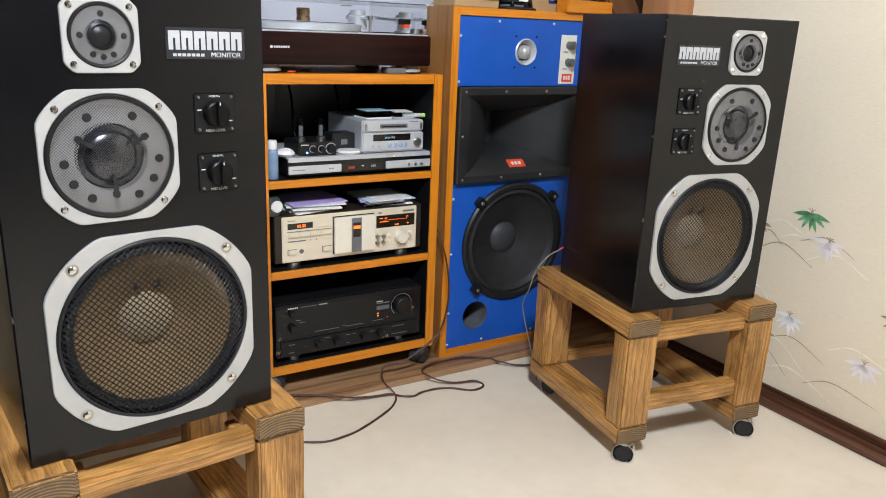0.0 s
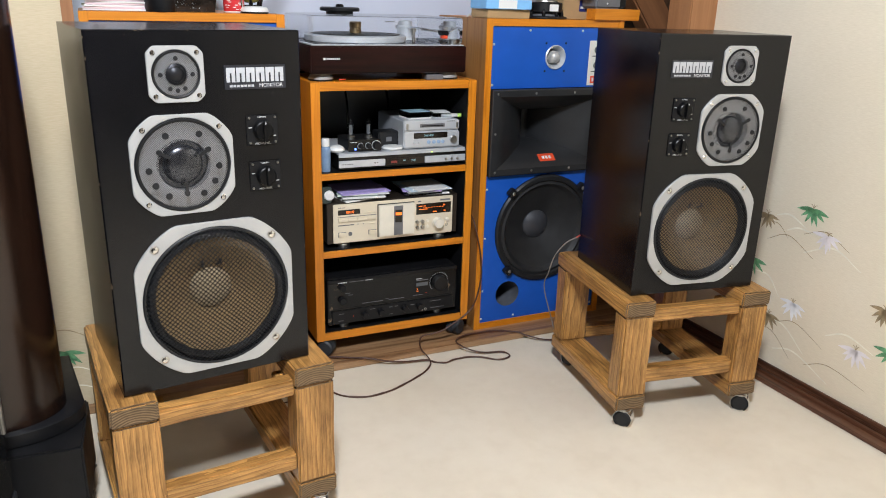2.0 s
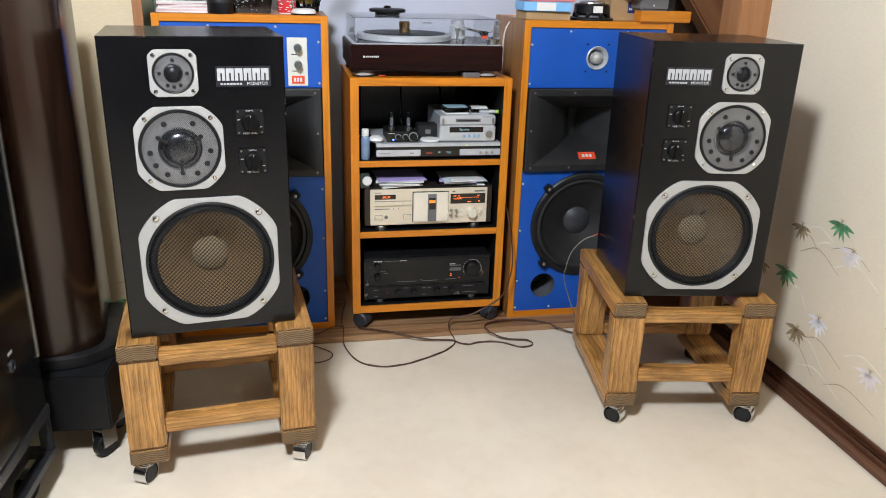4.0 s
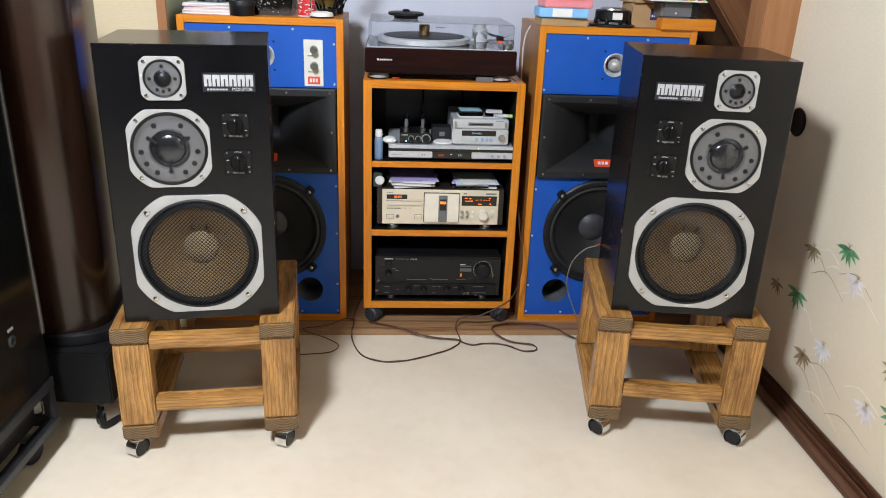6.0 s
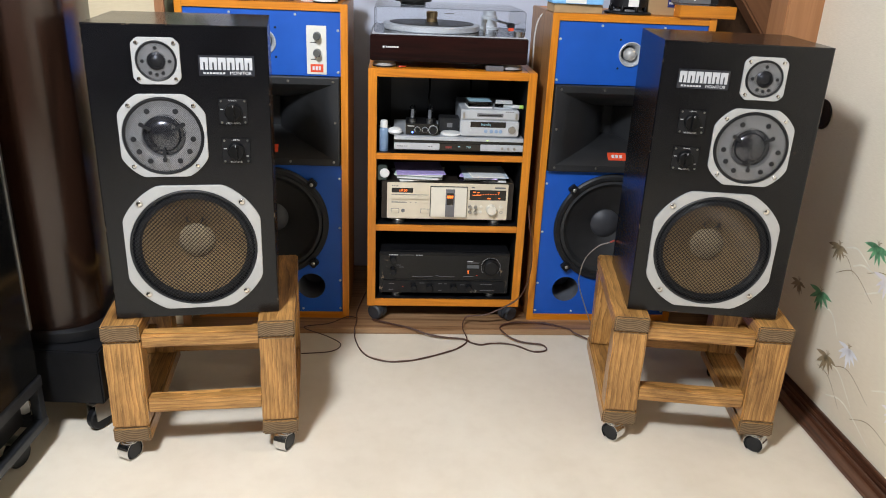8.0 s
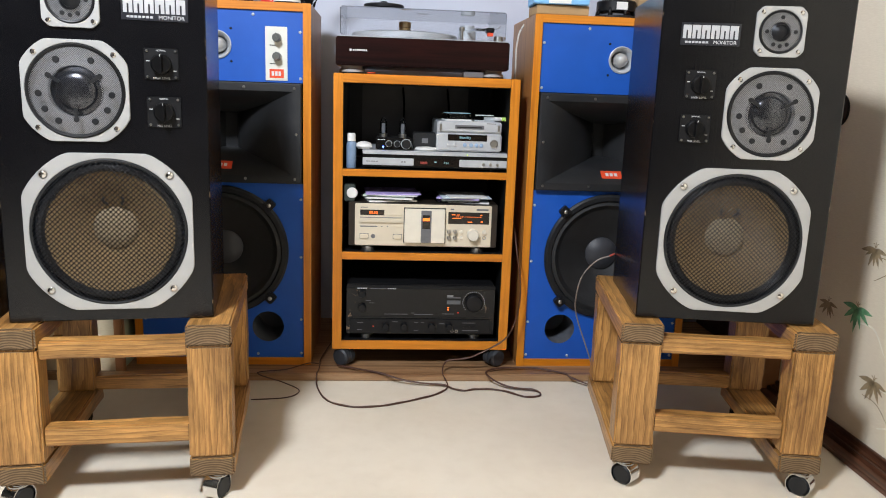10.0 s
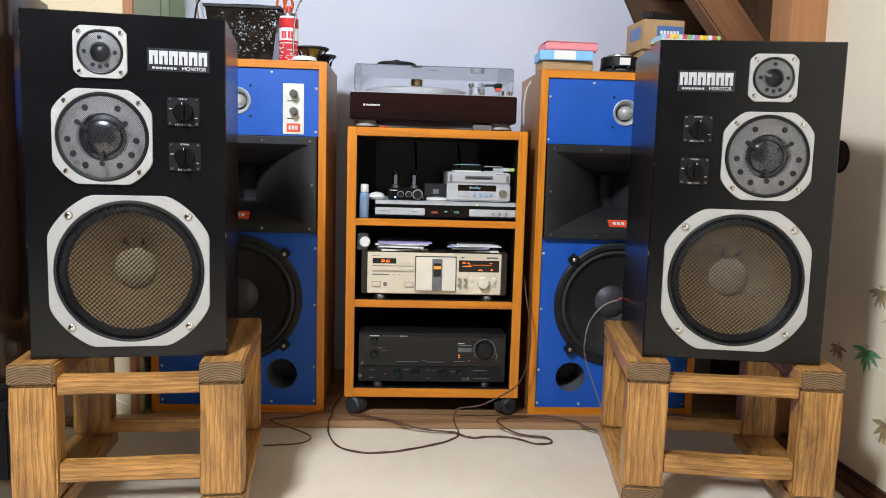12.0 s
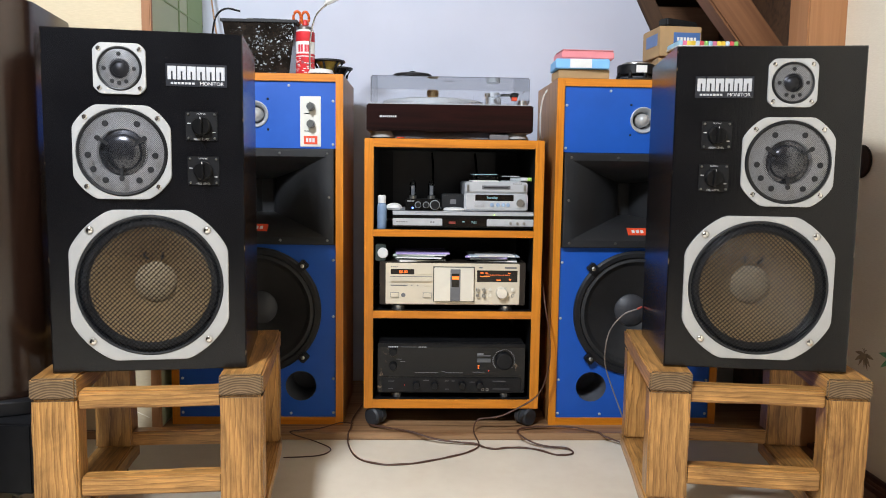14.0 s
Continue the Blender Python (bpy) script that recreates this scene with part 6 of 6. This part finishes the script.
# ---------------------------------------------------------------- bamboo print and pull of the sliding doors
def sprig(wall, place, col, size, seed, name="printed_leaves"):
    """Five pointed leaves that hang as a fan."""
    rnd2 = random.Random(seed)
    bm = bmesh.new()
    for a in (-84, -52, -26, 0, 24, 50, 80):
        a = radians(a + rnd2.uniform(-6, 6))
        ln = 0.86 * size * rnd2.uniform(0.85, 1.15)
        wd = ln * 0.115
        prof = [(0, 0)] + [(ln * k / 8, wd * math.sin(math.pi * (k / 8) ** 0.8)) for k in range(1, 8)] + [(ln, 0)] + [(ln * k / 8, -wd * math.sin(math.pi * (k / 8) ** 0.8)) for k in range(7, 0, -1)]
        bm.faces.new([bm.verts.new(place(s * math.sin(a) + w * math.cos(a), -s * math.cos(a) + w * math.sin(a))) for s, w in prof])
    return part(name, bm, col, wall)


def stem(wall, place, pts, col, w=0.0016):
    run = spline([(x, z, 0) for x, z in pts], 8)
    bm = bmesh.new()
    n = len(run) - 1
    prev = None
    for i, p in enumerate(run):
        d = (run[min(i + 1, n)] - run[max(i - 1, 0)]).normalized()
        k = w * (0.35 + 0.65 * math.sin(math.pi * (0.15 + 0.8 * i / n)))
        cur = [bm.verts.new(place(p.x - d.y * k, p.y + d.x * k)), bm.verts.new(place(p.x + d.y * k, p.y - d.x * k))]
        if prev:
            bm.faces.new((prev[0], prev[1], cur[1], cur[0]))
        prev = cur
    return part("printed_stem", bm, col, wall)


ink = {"green": plain("green_print", (0.13, 0.33, 0.16), 0.6, vary=0.5, scale=60), "white": plain("white_leaf_print", (0.9, 0.89, 0.92), 0.5), "brown": plain("brown_print", (0.34, 0.25, 0.14), 0.6, vary=0.3, scale=60),
       "pale": plain("pale_line_print", (0.84, 0.79, 0.66), 0.6), "pink": plain("pinkish_print", (0.84, 0.78, 0.79), 0.55)}


def east(v0, z0):
    return lambda a, b: (WALL_R - 0.0012, v0 - a, z0 + b)


for k, (y, z, c, sz) in enumerate(((1.312, 0.562, "green", 0.062), (1.248, 0.497, "pink", 0.06), (1.468, 0.505, "brown", 0.055), (1.5, 0.35, "green", 0.07), (1.322, 0.262, "white", 0.066),
                                   (1.402, 0.195, "brown", 0.062), (1.094, 0.207, "pink", 0.06), (1.035, 0.352, "brown", 0.062), (0.992, 0.245, "green", 0.058), (1.62, 0.33, "brown", 0.05))):
    sprig(WALL_EAST, east(y - 0.119, z), ink[c], sz, k)
    for j in (-1, 0, 1):
        stem(WALL_EAST, east(y - 0.119, z), [(0, 0), (0.005 * j, 0.01), (0.011 * j, 0.016 - 0.004 * abs(j))], ink["brown"], 0.001)
white_arcs = (((1.437, 0.511), (1.388, 0.524), (1.322, 0.498)), ((1.391, 0.475), (1.348, 0.493), (1.276, 0.487)), ((1.319, 0.426), (1.223, 0.467), (1.127, 0.427)), ((1.484, 0.316), (1.427, 0.314), (1.378, 0.262)),
              ((1.434, 0.171), (1.348, 0.182), (1.256, 0.119)), ((1.368, 0.091), (1.289, 0.112), (1.16, 0.066)), ((1.195, 0.209), (1.131, 0.237), (1.041, 0.215)))
brown_arcs = (((1.454, 0.486), (1.421, 0.485), (1.381, 0.452)), ((1.457, 0.429), (1.381, 0.461), (1.282, 0.416)), ((1.329, 0.481), (1.256, 0.506), (1.173, 0.47)), ((1.375, 0.18), (1.302, 0.204), (1.197, 0.163)),
              ((1.437, 0.149), (1.375, 0.142), (1.302, 0.084)), ((1.249, 0.088), (1.17, 0.122), (1.041, 0.102)))
for arcs, c in ((white_arcs, "pale"), (brown_arcs, "brown")):
    for a in arcs:
        stem(WALL_EAST, lambda p, q: (WALL_R - 0.0009, p, q), [(y - 0.119, z) for y, z in a], ink[c], 0.0026 if c == "pale" else 0.0011)
west = lambda u0, z0: (lambda a, b: (u0 + a, FRONT - 0.001, z0 + b))
sprig(WALL_FRONT, west(-0.035, 0.19), ink["green"], 0.06, 40)
stem(WALL_FRONT, west(0, 0), [(-0.07, 0.25), (-0.02, 0.25), (0.05, 0.21)], ink["brown"], 0.0013)
stem(WALL_FRONT, west(0, 0), [(-0.06, 0.13), (-0.01, 0.14), (0.05, 0.11)], ink["pale"], 0.0018)
stem(WALL_FRONT, west(0, 0), [(-0.06, 0.07), (-0.01, 0.085), (0.05, 0.06)], ink["pale"], 0.0018)

dp = thing("door_pull", ROOM @ pose(WALL_R - 0.0005, 1.57, 0.826, 0, 0, -90), "round black lacquer finger pull with a brown rim", "door pull")
part("rim", lathe([(0.034, 0.0), (0.042, 0.0), (0.0435, -0.003), (0.041, -0.006), (0.036, -0.0055), (0.034, -0.002)], 0, 0, 40), plain("brown_lacquer", (0.008, 0.005, 0.005), 0.4, gloss=0.2), dp)
part("dish", lathe([(0.035, -0.004), (0.028, -0.002), (0, -0.001)], 0, 0, 36), M["black"], dp)

# ---------------------------------------------------------------- tall dark speaker and equipment case at the side
tw = thing("tower_speaker", Matrix.Identity(4), "tall glossy dark brown speaker with rounded front on a black plinth", "speaker")
bm = bmesh.new()
plan = [(-0.105, 1.56), (-0.06, 1.33)]
plan += [(-0.20 + 0.14 * math.cos(a), 1.33 - 0.10 * math.sin(a)) for a in [k * math.pi / 24 for k in range(1, 24)]]
plan += [(-0.34, 1.33), (-0.295, 1.56)]
levels = [(0.275, 1.0), (0.278, 1.006), (1.132, 1.006), (1.137, 1.0)]
rings = []
for z, k in levels:
    rings.append([bm.verts.new((-0.235 + (x + 0.20) * k, 1.38 + (y - 1.38) * k, z)) for x, y in plan])
n = len(plan)
for a, b in zip(rings, rings[1:]):
    for i in range(n):
        bm.faces.new((a[i], a[(i + 1) % n], b[(i + 1) % n], b[i]))
bm.faces.new(rings[0][::-1])
bm.faces.new(rings[-1])
bmesh.ops.recalc_face_normals(bm, faces=bm.faces)
part("cabinet", smooth(bm, 35), M["tower"], tw, "glossy dark brown cabinet with a rounded front")
bm = bmesh.new()
rings = [[bm.verts.new((-0.208 + (x + 0.20) * k, 1.38 + (y - 1.38) * k, z)) for x, y in plan] for z, k in ((0.244, 1.05), (0.246, 1.06), (0.272, 1.06), (0.275, 1.03))]
for a, b in zip(rings, rings[1:]):
    for i in range(n):
        bm.faces.new((a[i], a[(i + 1) % n], b[(i + 1) % n], b[i]))
bm.faces.new(rings[0][::-1])
bm.faces.new(rings[-1])
bmesh.ops.recalc_face_normals(bm, faces=bm.faces)
part("foot_plate", smooth(bm, 35), M["black"], tw, "black foot plate")
part("top_trim", box(-0.325, -0.155, 1.33, 1.53, 1.1375, 1.142, 0.001), M["steel"], tw)
part("plinth", box(-0.342, -0.059, 1.191, 1.39, 0.09, 0.243, 0.004), M["black"], tw, "square black plinth")
for x, y in ((-0.092, 1.221), (-0.307, 1.221), (-0.092, 1.35), (-0.307, 1.35)):
    c = part("caster", lathe([(0, -0.012), (0.029, -0.012), (0.033, -0.008), (0.033, 0.008), (0.029, 0.012), (0, 0.012)], 0, 0, 28), M["black"], tw, "caster wheel")
    c.matrix_local = pose(x, y, 0.0335, 0, 0, 60)
    f = box(-0.02, 0.022, -0.02, -0.016, 0.0, 0.052)
    box(-0.02, 0.022, 0.016, 0.02, 0.0, 0.052, bm=f)
    box(-0.03, 0.03, -0.024, 0.024, 0.052, 0.0563, bm=f)
    part("fork", f, M["steel"], c)

ec = thing("equipment_case", Matrix.Identity(4), "big glossy black equipment case with metal edges on a wheeled frame", "case")
part("body", box(-0.75, -0.174, 0.25, 1.118, 0.215, 1.42, 0.003), M["gloss_black"], ec, "glossy black case body")
part("edge_strip", box(-0.182, -0.1705, 1.1125, 1.1215, 0.34, 1.42, 0.001), M["steel"], ec, "thin silver edge strip")
part("edge_strip", box(-0.182, -0.1705, 0.245, 0.254, 0.34, 1.42, 0.001), M["steel"], ec, "thin silver edge strip")
k = part("socket", lathe([(0, -0.002), (0.007, -0.002), (0.0075, -0.005), (0.011, -0.0055), (0.0135, -0.003), (0.0135, 0.0)], 0, 0, 28), M["frame_metal"], ec, "round dull grey socket")
k.matrix_local = pose(-0.174, 0.982, 0.388, 0, 0, 90)
for i in range(3):
    part("print_bar", box(-0.1742, -0.1732, 0.975 + i * 0.008, 0.980 + i * 0.008, 0.413, 0.42), M["fawn"], ec)
for nm, q in (("frame_rail", (-0.198, -0.171, 0.22, 1.125, 0.185, 0.214)), ("frame_rail", (-0.198, -0.171, 0.22, 1.125, 0.075, 0.098)), ("frame_rail", (-0.75, -0.198, 1.10, 1.125, 0.185, 0.214)), ("frame_rail", (-0.75, -0.198, 1.10, 1.125, 0.075, 0.098))):
    part(nm, box(*q, 0.002), M["frame_metal"], ec, "grey metal frame rail")
for y in (0.22, 0.66, 1.10):
    part("frame_post", box(-0.196, -0.173, y, y + 0.023, 0.098, 0.185, 0.001), M["frame_metal"], ec)
part("lower_box", box(-0.72, -0.21, 0.26, 1.08, 0.1, 0.19), M["black"], ec)
for y in (0.3, 1.05):
    for x in (-0.22, -0.7):
        c = part("caster", lathe([(0, -0.013), (0.032, -0.013), (0.036, -0.008), (0.036, 0.008), (0.032, 0.013), (0, 0.013)], 0, 0, 24), M["black"], ec)
        c.matrix_local = pose(x, y, 0.0365, 0, 0, 80)
        part("fork", box(-0.016, 0.016, -0.018, 0.018, 0.03, 0.0385), M["steel"], c)
